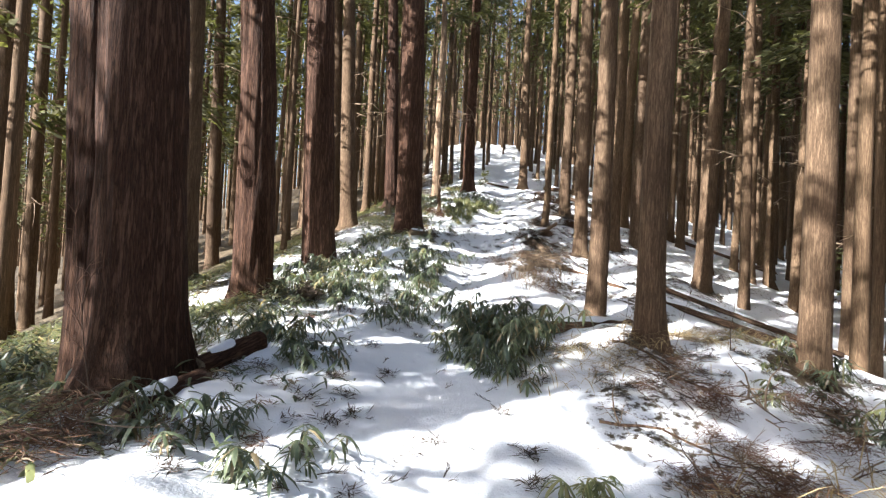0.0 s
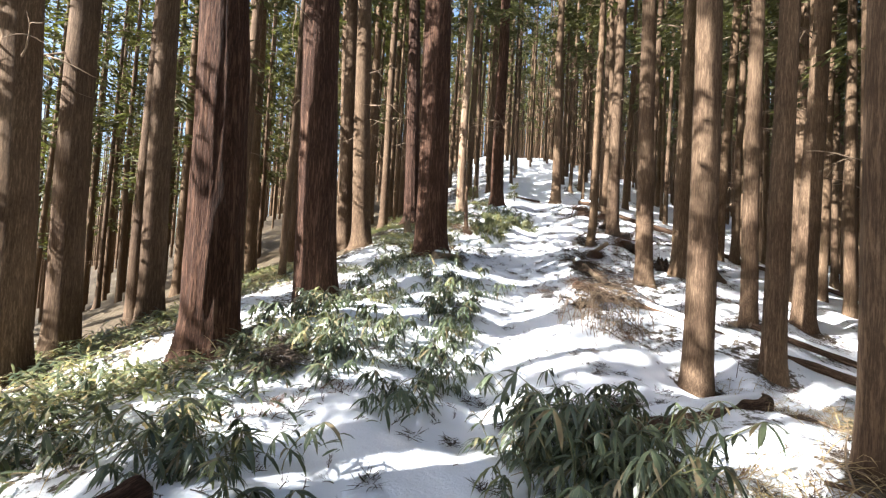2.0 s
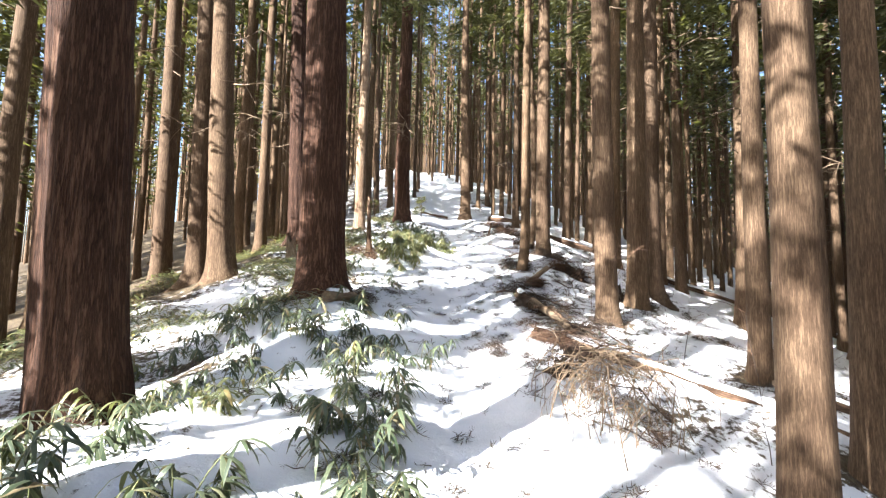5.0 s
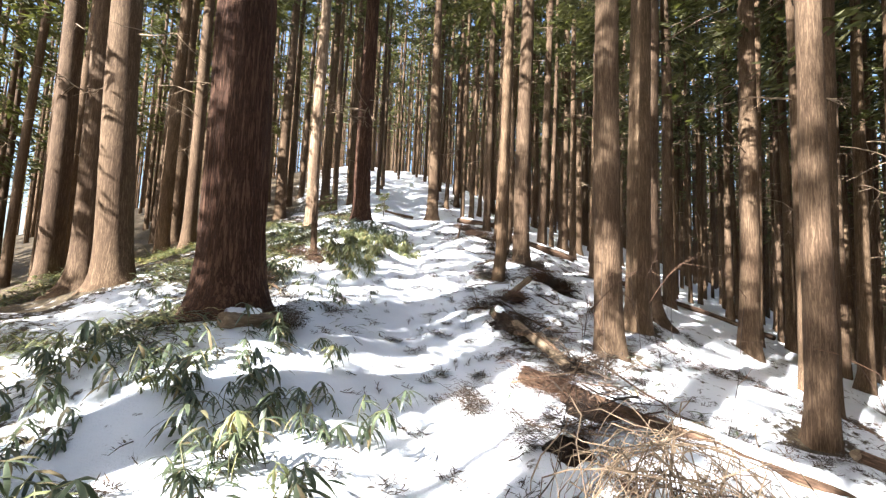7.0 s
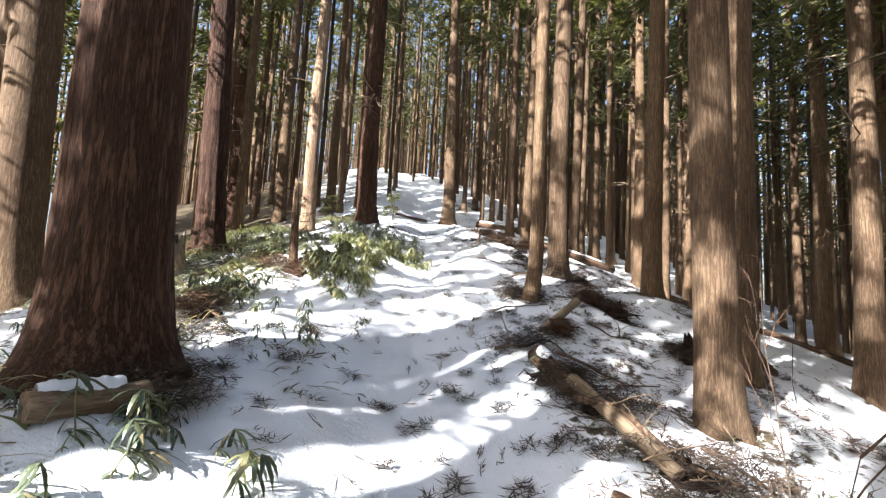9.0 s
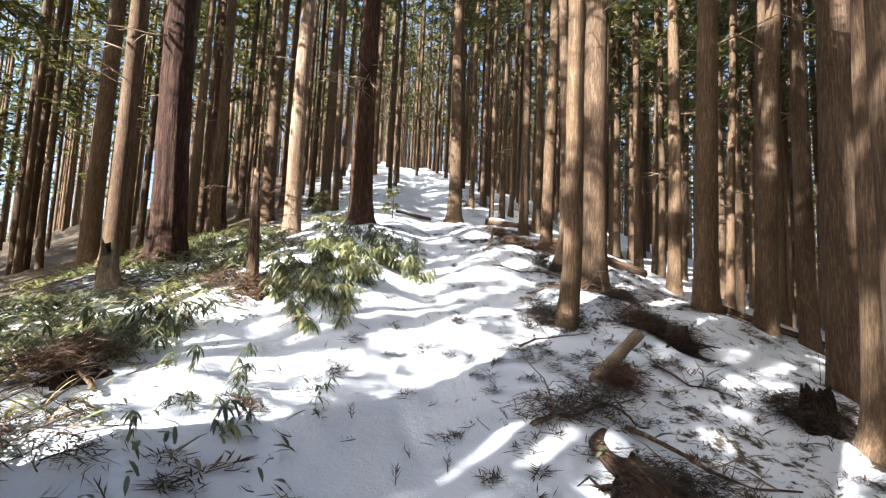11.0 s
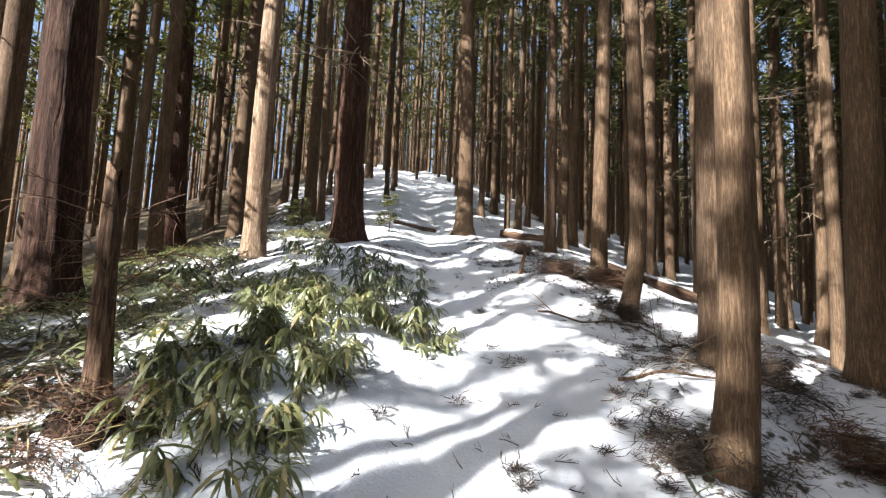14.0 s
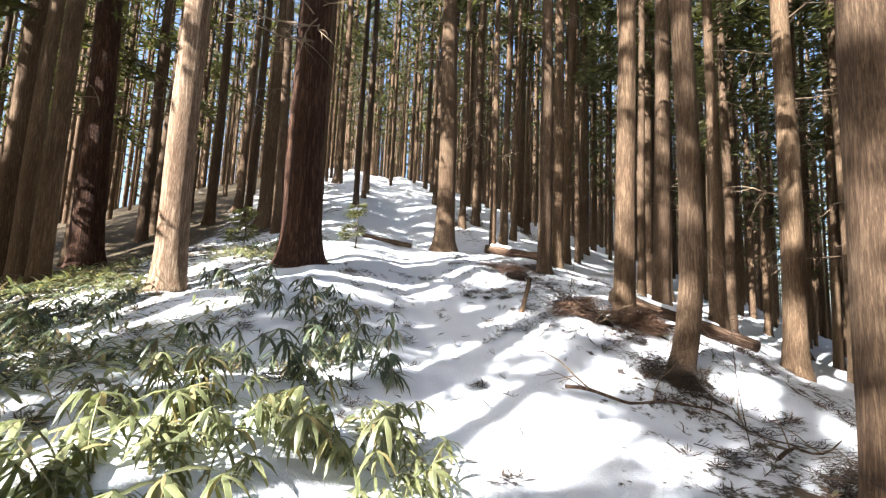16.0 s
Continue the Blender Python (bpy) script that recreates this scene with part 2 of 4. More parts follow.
NEAR_TREES = OLD_LEFT + LEFT_SLOPE + LEFT_FAR + RIGHT_SIDE + RIGHT_FAR + BOWED


# where dead branches lie: x, y, reach
HEAPS = [(1.83, 8.65, 0.55), (1.75, 9.5, 0.45), (2.07, 3.6, 0.5), (1.85, 2.75, 0.45), (2.25, 10.15, 0.6), (2.7, 11.0, 0.7), (2.45, 11.9, 0.45), (2.85, 13.55, 0.22), (4.2, 14.9, 0.5),
         (3.95, 16.2, 0.6), (4.3, 18.8, 0.5), (4.1, 17.6, 0.35), (4.7, 21.8, 0.5), (1.4, 10.35, 0.15), (-0.1, 15.3, 0.4), (-0.75, 13.4, 0.4), (-0.6, 12.6, 0.35), (-1.9, 2.2, 0.5)]


def bare_ground(x, y):
    u = across(x, y)
    step = lambda a, b, v: np.clip((v - a) / (b - a), 0, 1)
    b = -0.06 + 0.17*step(-1.0, -2.8, u) + 0.2*step(-4.0, -6.5, u) + 0.105*step(0.5, 1.7, u)*step(11.0, 6.0, u) - 0.03*step(-1.2, -0.6, u)*step(1.4, 0.7, u)
    b = b + 0.13*lumps(x, y, 0.9, 11)*step(0.5, 1.2, np.abs(u))
    for hx, hy, hr in HEAPS:
        b = b + 0.02*np.exp(-(((x-hx)**2 + (y-hy)**2) / hr**2)**2)
    for tx, ty, d, *_ in NEAR_TREES:
        b = b + 0.17*np.exp(-(((x-tx)**2 + (y-ty)**2) / (d*0.5 + 0.22)**2)**2)
    return b


def mesh_of(name, verts, faces, mat=None, soft=True):
    me = bpy.data.meshes.new(name)
    me.from_pydata(verts, [], faces)
    if soft:
        me.polygons.foreach_set("use_smooth", [True]*len(me.polygons))
    if mat:
        me.materials.append(mat)
    return me


def grid_line(fine_a, fine_b, step, out_a, out_b):
    line = list(np.arange(fine_a, fine_b, step))
    s, v = step, line[-1]
    while v < out_b:
        s *= 1.16
        v += s
        line.append(v)
    s, v = step, line[0]
    while v > out_a:
        s *= 1.16
        v -= s
        line.insert(0, v)
    return np.array(line)


gx, gy = grid_line(-3.6, 5.4, 0.065, -380, 380), grid_line(1.2, 18, 0.065, -380, 380)
GX, GY = np.meshgrid(gx, gy)
GZ = height(GX, GY)
for fx, fy, deep in PRINTS:
    near = (np.abs(GX - fx) < 0.4) & (np.abs(GY - fy) < 0.5)
    if near.any():
        GZ[near] -= deep*np.exp(-(((GX[near] - fx)/0.075)**2 + ((GY[near] - fy)/0.14)**2)**1.5)
nx, ny = len(gx), len(gy)
k = np.arange((nx-1)*(ny-1))
k = k + k // (nx-1)
ground_mesh = mesh_of("ground", np.stack([GX.ravel(), GY.ravel(), GZ.ravel()], 1).tolist(), np.stack([k, k+1, k+1+nx, k+nx], 1).tolist(), SNOW_GROUND)
attr = ground_mesh.attributes.new("bare", "FLOAT", "POINT")
attr.data.foreach_set("value", bare_ground(GX, GY).ravel().astype(np.float32))
tagged(new("ground", ground_mesh), "trodden snow over leaf litter on a forest ridge", "ground", kind="structure")


# ---- builders ----
class Geo:
    def __init__(self):
        self.v, self.f = [], []

    def tube(self, pts, radii, sides=5, cap=True):
        base, n = len(self.v), len(pts)
        pts = [Vector(p) for p in pts]
        for i, p in enumerate(pts):
            d = (pts[min(i+1, n-1)] - pts[max(i-1, 0)]).normalized()
            a = d.orthogonal().normalized() if abs(d.z) < 0.95 else Vector((1, 0, 0)).cross(d).normalized()
            if abs(d.z) < 0.95:
                a = d.cross(Vector((0, 0, 1))).normalized()
            b = d.cross(a)
            for s in range(sides):
                w = 2*math.pi*s/sides
                self.v.append(tuple(p + (a*math.cos(w) + b*math.sin(w))*radii[i]))
        for i in range(n-1):
            for s in range(sides):
                t = (s+1) % sides
                self.f.append((base+i*sides+s, base+i*sides+t, base+(i+1)*sides+t, base+(i+1)*sides+s))
        if cap:
            self.f.append(tuple(base+s for s in reversed(range(sides))))
            self.f.append(tuple(base+(n-1)*sides+s for s in range(sides)))

    def blade(self, root, along, side, length, width, droop, folds=3):
        """A long pointed leaf that droops towards its tip, folded along its middle."""
        base = len(self.v)
        root, along, side = Vector(root), Vector(along).normalized(), Vector(side)
        side = (side - along*side.dot(along)).normalized()
        up = side.cross(along)
        p, d = root.copy(), along.copy()
        for i in range(folds+1):
            t = i/folds
            w = width*0.5*(math.sin(math.pi*min(1, 0.12+t*0.88))**0.75)*(1 if i < folds else 0.05)
            self.v += [tuple(p - side*w + up*w*0.25), tuple(p), tuple(p + side*w + up*w*0.25)]
            d = (d + Vector((0, 0, -droop/folds))).normalized()
            p = p + d*(length/folds)
        for i in range(folds):
            a = base+i*3
            self.f += [(a, a+1, a+4, a+3), (a+1, a+2, a+5, a+4)]

    def kite(self, root, tip, width, side):
        base = len(self.v)
        root, tip, side = Vector(root), Vector(tip), Vector(side)
        mid = root.lerp(tip, 0.45)
        self.v += [tuple(root), tuple(mid + side*width*0.5), tuple(tip), tuple(mid - side*width*0.5)]
        self.f.append((base, base+1, base+2, base+3))

    def mesh(self, name, mat, soft=True):
        return mesh_of(name, self.v, self.f, mat, soft)


def leaf_mesh(g, name, mat):
    """Blades alone: three points across each, of which the outer two lie on the margin."""
    me = g.mesh(name, mat)
    me.attributes.new("edge", "FLOAT", "POINT").data.foreach_set("value", [1.0, 0.0, 1.0]*(len(g.v)//3))
    return me


def part(name, me, parent, label="", m=None):
    ob = new(name, me)
    ob.parent = parent
    if m is not None:
        ob.matrix_basis = m
    return tagged(ob, label)


def thing(name, x, y, label, category, group="", turn=0.0, sink=0.0):
    ob = new(name)
    ob.empty_display_size = 0.2
    ob.matrix_basis = pose(x, y, ground_z(x, y) - sink, 0, 0, turn)
    return tagged(ob, label, category, group)


# ---- cedars ----
def trunk_mesh(name, d, tall, sides, rings, mat, seed, bow=0.0, lean=(0, 0), flare=0.45, relief=0.0):
    rnd = random.Random(seed)
    zs = [-0.35 + (tall + 0.35)*((i/(rings-1))**1.9) for i in range(rings)]
    lobes = [(rnd.uniform(0, 6.28), rnd.uniform(0.5, 1.0)) for _ in range(5)]
    wob = [rnd.uniform(-0.03, 0.03) for _ in range(4)]
    verts, faces = [], []
    for z in zs:
        h = max(z, 0.0)
        r0 = d*0.5*(1.06 - 0.80*(h/tall)**1.1)
        fl = flare*math.exp(-max(z, -0.2)/0.22)
        ox = lean[0]*h + bow*(1 - math.exp(-h/0.55)) + wob[0]*math.sin(h*0.7) + wob[1]*math.sin(h*0.31)
        oy = lean[1]*h + wob[2]*math.sin(h*0.6) + wob[3]*math.sin(h*0.27)
        for s in range(sides):
            a = 2*math.pi*s/sides
            lob = sum(w*max(0, math.cos(a - q))**6 for q, w in lobes)
            r = r0*(1 + fl*(0.35 + 0.75*lob) + 0.05*math.exp(-h/1.5)*lob)
            if relief:
                ridge = noise.noise((math.cos(a)*d*26, math.sin(a)*d*26, z*0.55 + seed))
                r += relief*(0.5 - abs(ridge)*2.2) + relief*0.8*noise.noise((math.cos(a)*3, math.sin(a)*3, z*1.6 + seed))
            verts.append((ox + r*math.cos(a), oy + r*math.sin(a), z))
    for i in range(rings-1):
        for s in range(sides):
            t = (s+1) % sides
            faces.append((i*sides+s, i*sides+t, (i+1)*sides+t, (i+1)*sides+s))
    return mesh_of(name, verts, faces, mat)


def crown_mesh(seed, low, top, reach, boughs, sprays, coarse=1.0, kites=3):
    rnd, g = random.Random(seed), Geo()
    for i in range(boughs):
        t = (i + rnd.random())/boughs
        z = low + (top - low)*t**0.9
        a = rnd.uniform(0, 6.283)
        ln = reach*(1.05 - 0.85*t)*rnd.uniform(0.55, 1.15)
        for k in range(sprays):
            s = (k + 0.5 + rnd.uniform(-0.4, 0.4))/sprays
            rr = ln*(0.2 + 0.8*s)
            zz = z + 0.25*ln*s - 0.55*ln*s*s + rnd.uniform(-0.12, 0.12)
            aa = a + rnd.uniform(-0.28, 0.28)*s
            root0 = Vector((rr*math.cos(aa), rr*math.sin(aa), zz))
            for _ in range(kites):
                root = root0 + Vector((rnd.uniform(-0.16, 0.16), rnd.uniform(-0.16, 0.16), rnd.uniform(-0.12, 0.12)))
                b = aa + rnd.uniform(-1.1, 1.1)
                lay = Vector((math.cos(b), math.sin(b), rnd.uniform(-0.8, 0.35)))
                side = Vector((rnd.uniform(-1, 1), rnd.uniform(-1, 1), rnd.uniform(-0.5, 0.5))).normalized()
                g.kite(root, root + lay*rnd.uniform(0.25, 0.5)*coarse, rnd.uniform(0.08, 0.16)*coarse, side)
    return g.mesh("crown", NEEDLES, False)


def dead_branch(seed, length, thick=1.0, mat=None):
    rnd, g = random.Random(seed), Geo()

    def limb(p, d, ln, r, depth):
        pts, q, dd = [p], Vector(p), Vector(d)
        for _ in range(4):
            dd = (dd + Vector((rnd.uniform(-0.25, 0.25), rnd.uniform(-0.25, 0.25), rnd.uniform(-0.3, 0.2)))).normalized()
            q = q + dd*ln/4
            pts.append(q.copy())
        g.tube(pts, [r, r*0.8, r*0.6, r*0.42, r*0.2], 4)
        if depth:
            for _ in range(3):
                j = rnd.randint(1, 3)
                limb(pts[j], (dd + Vector((rnd.uniform(-0.9, 0.9), rnd.uniform(-0.9, 0.9), rnd.uniform(-0.7, 0.5)))).normalized(), ln*rnd.uniform(0.35, 0.6), r*0.5, depth-1)
    limb((0, 0, 0), (1, 0, 0.1), length, (0.011*length + 0.004)*thick, 1)
    return g.mesh("dead_branch", mat or TWIG_PALE)


CROWNS = [crown_mesh(20+i, 7.5, 19.5, 1.85, 24, 13, 0.78, 5) for i in range(4)]
FULL_CROWNS = [crown_mesh(30+i, 6.5, 19.5, 1.95, 26, 13, 0.72, 6) for i in range(2)]
LOW_CROWNS = [crown_mesh(40+i, 3.8, 17.5, 1.9, 24, 13, 0.72, 5) for i in range(2)]
BRANCHES = [dead_branch(60+i, 0.5 + 0.25*i) for i in range(4)]
FINE_TWIGS = [dead_branch(70+i, 0.5 + 0.2*i, 0.5, RUST) for i in range(4)]
count = [0]


def branches(tree, d, lean, n, rnd, z0, z1):
    for _ in range(n):
        z, a = rnd.uniform(z0, z1), rnd.uniform(0, 360)
        r = d*0.5*(1.06 - 0.8*(z/21)**1.1) - 0.02
        m = pose(lean[0]*z + r*math.cos(radians(a)), lean[1]*z + r*math.sin(radians(a)), z, 0, rnd.uniform(-15, 25), a)
        part("dead_branch", rnd.choice(BRANCHES), tree, "", m)


def cedar(x, y, d, lx=0.0, ly=0.0, bow=0.0, old=False, crowns=None, peeled=False):
    count[0] += 1
    rnd = random.Random(count[0])
    near = math.hypot(across(x, y), 0) < 5.5 and y < 23
    tall = rnd.uniform(19, 23)
    label = "old red-brown cedar with furrowed bark and flared foot" if old else ("slim cedar with a bowed foot and tan bark" if bow else "cedar with peeling cream bark and reddish foot, sunlight put into its bark colour" if peeled else "straight tan-brown plantation cedar standing in snow")
    tree = thing("cedar_tree", x, y, label, "tree", "cedars of the plantation")
    sides, rings = (56, 64) if near and old else ((32, 44) if near else (14, 22))
    part("trunk", trunk_mesh("trunk", d, tall, sides, rings, BARK_OLD if old else BARK_SUNLIT if peeled else BARK_YOUNG, count[0], bow, (lx, ly), 0.4 if old else 0.35, (0.022 if old else 0.006) if near else 0), tree)
    crown = part("crown", rnd.choice(crowns or CROWNS), tree, "dark green drooping needle sprays", pose(lx*12, ly*12, rnd.uniform(-1.0, 1.5), 0, 0, rnd.uniform(0, 360)))
    branches(tree, d, (lx, ly), rnd.randint(1, 3) if near else rnd.randint(2, 5), rnd, 3.0 if near else 2.5, 8.5)
    return tree


for spec in OLD_LEFT:
    cedar(*spec, old=True)
for spec in LEFT_SLOPE + LEFT_FAR:
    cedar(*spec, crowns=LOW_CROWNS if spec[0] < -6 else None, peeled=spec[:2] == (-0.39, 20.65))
for spec in RIGHT_SIDE + RIGHT_FAR + BOWED:
    cedar(*spec, crowns=FULL_CROWNS if spec[0] > 6 else None)

# the rest of the plantation, in uneven rows
TRUNKS = [trunk_mesh("trunk", 0.3, 21, 12, 18, BARK_YOUNG, 300+i, 0, (0, 0), 0.35) for i in range(5)]
rows_rnd = random.Random(8)
placed = [(t[0], t[1]) for t in NEAR_TREES]
far_spots = []
# gaps in the canopy towards the sun: x, y at the foot of each gap, half its width, its reach
GAPS = ((-0.39, 20.65, 1.7, 26), (-2.97, 14.5, 1.1, 24), (2.5, 7.2, 0.7, 18), (3.9, 4.65, 0.7, 15), (-3.6, 8.0, 0.9, 24), (-4.6, 6.0, 0.9, 22),
        (-3.0, 11.4, 0.8, 22), (-3.5, 20.0, 0.9, 24), (0.9, 16.4, 0.95, 24), (4.3, 15.9, 0.8, 18))


def in_gap(x, y):
    sx, sy = math.sin(SUN_AZ), math.cos(SUN_AZ)
    for px, py, half, reach in GAPS:
        along, off = (x-px)*sx + (y-py)*sy, abs((x-px)*sy - (y-py)*sx)
        if 4 < along < reach and off < half:
            return True
    return False


for ix in range(-56, 57):
    for iy in range(-22, 62):
        x, y = ix*1.5 + rows_rnd.uniform(-0.6, 0.6), iy*1.5 + rows_rnd.uniform(-0.6, 0.6)
        u = float(across(x, y))
        if in_gap(x, y) or abs(u) < (1.7 if y < 28 else 0.9 if y < 37 else 0) or (-5.2 < u < 5.6 and 0 < y < 24) or (abs(u) < 3.2 and y <= 0):
            continue
        if rows_rnd.random() < (0.7 if u < -26 else 0.4 if u < -4 and y > 26 else 0.18 if u < -5 else 0.04 if u > 5 else 0.12) or any(abs(x-a) + abs(y-b) < 1.1 for a, b in placed if abs(x-a) < 1.1):
            continue
        placed.append((x, y))
        far_spots.append((x, y, rows_rnd.uniform(0.13, 0.27), rows_rnd.random()))
inner = sorted(far_spots, key=lambda s: (s[0]-2)**2 + (s[1]-14)**2)
for x, y, d, q in inner[:225]:
    rnd = random.Random(int(q*1e6))
    tree = thing("cedar_tree", x, y, "straight plantation cedar deep in the woods", "tree", "cedars of the plantation", q*360)
    part("trunk", rnd.choice(TRUNKS), tree, "", Matrix.Diagonal((d/0.3, d/0.3, 1, 1)) @ pose(0, 0, 0, rnd.uniform(-1, 1), rnd.uniform(-1, 1), 0))
    part("crown", rnd.choice(FULL_CROWNS if across(x, y) > 6 else LOW_CROWNS if across(x, y) < -6 and q < 0.7 else CROWNS), tree, "", pose(0, 0, rnd.uniform(-1.5, 1.5), 0, 0, q*999))
    branches(tree, d, (0, 0), rnd.randint(1, 3), rnd, 2.0, 8.0)
far_crowns = [crown_mesh(80+i, 3.0 + i, 19, 1.8, 17, 9, 1.1, 2) for i in range(4)] + [crown_mesh(90+i, 2.5 + i, 19, 1.9, 11, 6, 1.8, 1) for i in range(4)]
bits = [([v.co.copy() for v in me.vertices], [tuple(p.vertices) for p in me.polygons]) for me in far_crowns]
stems, tops = Geo(), Geo()
for rank, (x, y, d, q) in enumerate(inner[225:4300]):
    z = ground_z(x, y)
    stems.tube([(x, y, z-0.3), (x, y, z+8), (x, y, z+19)], [d*0.55, d*0.42, d*0.1], 6, False)
    vs, fs = bits[int(q*4) + (0 if rank < 750 else 4)]
    base, c, s = len(tops.v), math.cos(q*77), math.sin(q*77)
    tops.v += [(x + v.x*c - v.y*s, y + v.x*s + v.y*c, z + v.z) for v in vs]
    tops.f += [tuple(base+i for i in f) for f in fs]
woods = tagged(new("far_woods"), "dense cedar plantation receding over the slopes", "woods", kind="stuff")
part("trunks", stems.mesh("trunks", BARK_YOUNG), woods)
part("crowns", tops.mesh("crowns", NEEDLES, False), woods)

# dead boughs low on the big cedar beside the path
bough_rnd = random.Random(31)
bough_tree = thing("dead_bough", 1.08, 21.0, "tangle of bare dead twigs hanging on a cedar trunk", "branch")
bough_tree.location.z += 3.4
BOUGHS = [dead_branch(90+i, 1.0 + 0.2*i) for i in range(3)]
for a, t, s in ((172, -5, 1.0), (200, 20, 0.8), (250, 30, 0.9), (285, 45, 0.8), (230, -10, 0.7), (310, 25, 0.6), (265, 60, 0.9)):
    part("twig", bough_rnd.choice(BOUGHS), bough_tree, "", pose(0.1*math.cos(radians(a)), -0.02, bough_rnd.uniform(-0.2, 0.5), 0, t, a) @ Matrix.Scale(s*1.2, 4))

# ---- sasa: canes with fans of long leaves ----
def cane_pair(seed, tall, leaves, mat):
    rnd, s, g = random.Random(seed), Geo(), Geo()
    bend = rnd.uniform(0.25, 0.6)
    pts = [(bend*tall*(i/5)**2, 0, tall*(i/5)*(1 - 0.15*(i/5))) for i in range(6)]
    s.tube(pts, [0.004]*5 + [0.002], 3)
    fans = ((5, 0.42), (4, 0.33), (2, 0.25))
    for j, share in fans:
        n, turn = max(2, round(leaves*share)), rnd.uniform(-0.9, 0.9)
        for i in range(n):
            a = turn + (i/(n-1) - 0.5)*2.9 + rnd.uniform(-0.35, 0.35)
            d = Vector((math.cos(a), math.sin(a), rnd.uniform(-0.25, 0.65)))
            g.blade(pts[j], d, Vector((-math.sin(a), math.cos(a), rnd.uniform(-0.35, 0.35))), rnd.uniform(0.1, 0.21), rnd.uniform(0.016, 0.029), rnd.uniform(1.0, 2.6))
    return s.mesh("cane", STEM), leaf_mesh(g, "leaves", mat)


CANES = [cane_pair(110+i, 0.12 + 0.045*i, 13 + i % 4, BLADE) for i in range(6)]
TALL_CANES = [cane_pair(120+i, 0.34 + 0.06*i, 16, BLADE) for i in range(5)]
SUNLIT_CANES = [cane_pair(130+i, 0.12 + 0.045*i, 13 + i % 4, BLADE_SUNLIT) for i in range(5)]


def sasa(x, y, n=9, spread=0.28, size=1.0, pale=False, tall=False):
    count[0] += 1
    rnd = random.Random(1000 + count[0])
    clump = thing("sasa_clump", x, y, "dwarf bamboo with drooping leaves, sunlit look put into their pale colour" if pale else "dark green dwarf bamboo clump poking through snow", "plant", "dwarf bamboo along the path", 0)
    for _ in range(n):
        a, r = rnd.uniform(0, 6.283), spread*math.sqrt(rnd.random())
        dx, dy = r*math.cos(a), r*math.sin(a)
        dz = ground_z(x+dx, y+dy) - clump.location.z
        s, l = rnd.choice(TALL_CANES if tall else SUNLIT_CANES if pale or rnd.random() < 0.1 else CANES)
        cane = part("cane", s, clump, "", pose(dx, dy, dz - 0.02, rnd.uniform(-12, 12), rnd.uniform(-12, 12), math.degrees(a) + rnd.uniform(-70, 70)) @ Matrix.Scale(size*rnd.uniform(0.75, 1.2), 4))
        part("leaves", l, cane)


FIRST_BANK = [(-1.71, 4.48), (-1.04, 3.91), (-2.11, 4.74), (-3.19, 5.95), (-1.23, 6.16), (-0.68, 5.56), (-0.33, 8.44), (0.38, 4.60), (0.66, 4.10), (-1.28, 2.37), (-1.61, 2.41), (-0.75, 2.30), (-3.34, 3.87), (4.16, 6.31), (3.93, 4.62), (3.69, 3.82), (-2.87, 3.11), (-2.87, 4.93), (-1.40, 4.48), (-0.31, 7.54), (-0.51, 6.66), (0.33, 5.22), (0.59, 4.96), (-1.88, 6.10), (-1.19, 6.84), (-0.39, 7.23), (-0.17, 6.91), (-1.07, 7.19), (-2.34, 6.97), (-1.76, 6.56), (-1.40, 6.57), (-1.87, 8.49), (-1.95, 7.34), (-0.32, 8.05), (-1.93, 7.90)]
SECOND_BANK = [(-1.59, 9.55), (-1.21, 8.81), (-0.19, 8.82), (-1.07, 9.98), (-1.86, 10.32), (0.74, 15.38), (-0.33, 9.14), (-0.17, 9.92), (-2.38, 10.20), (0.71, 16.75), (-1.61, 10.68), (0.89, 15.89), (-1.70, 11.58), (-0.67, 10.21), (0.27, 9.99), (-0.45, 9.61), (-1.93, 11.35), (-0.44, 10.60), (-2.22, 13.84), (-0.11, 11.04), (0.67, 15.66), (1.01, 16.61), (0.65, 14.85), (1.48, 16.98), (-1.01, 14.12), (-0.75, 14.39), (-0.05, 13.52), (0.42, 13.29), (0.04, 12.77), (0.76, 16.17), (0.28, 15.68), (0.37, 15.28), (1.49, 18.98), (1.04, 19.00), (-1.55, 19.56), (-0.74, 19.18), (1.62, 18.45), (1.78, 18.03), (1.69, 16.78), (0.47, 19.73), (-0.63, 18.61), (0.68, 17.59), (1.14, 17.88)]
for x, y in FIRST_BANK:
    sasa(x, y, 15 if y > 3.8 else 12, 0.28, 1.0 if y > 3.8 else 0.85)
for x, y in SECOND_BANK:
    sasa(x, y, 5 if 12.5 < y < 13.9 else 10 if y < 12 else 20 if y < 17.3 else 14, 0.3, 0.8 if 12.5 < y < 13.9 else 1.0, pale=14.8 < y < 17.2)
for x, y in ((0.45, 4.75), (0.62, 4.45), (0.75, 4.9), (0.5, 5.1), (0.85, 4.55)):
    sasa(x, y, 24, 0.24, 1.0, tall=True)
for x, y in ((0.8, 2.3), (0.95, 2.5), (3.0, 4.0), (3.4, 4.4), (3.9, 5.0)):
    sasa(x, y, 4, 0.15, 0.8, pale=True)

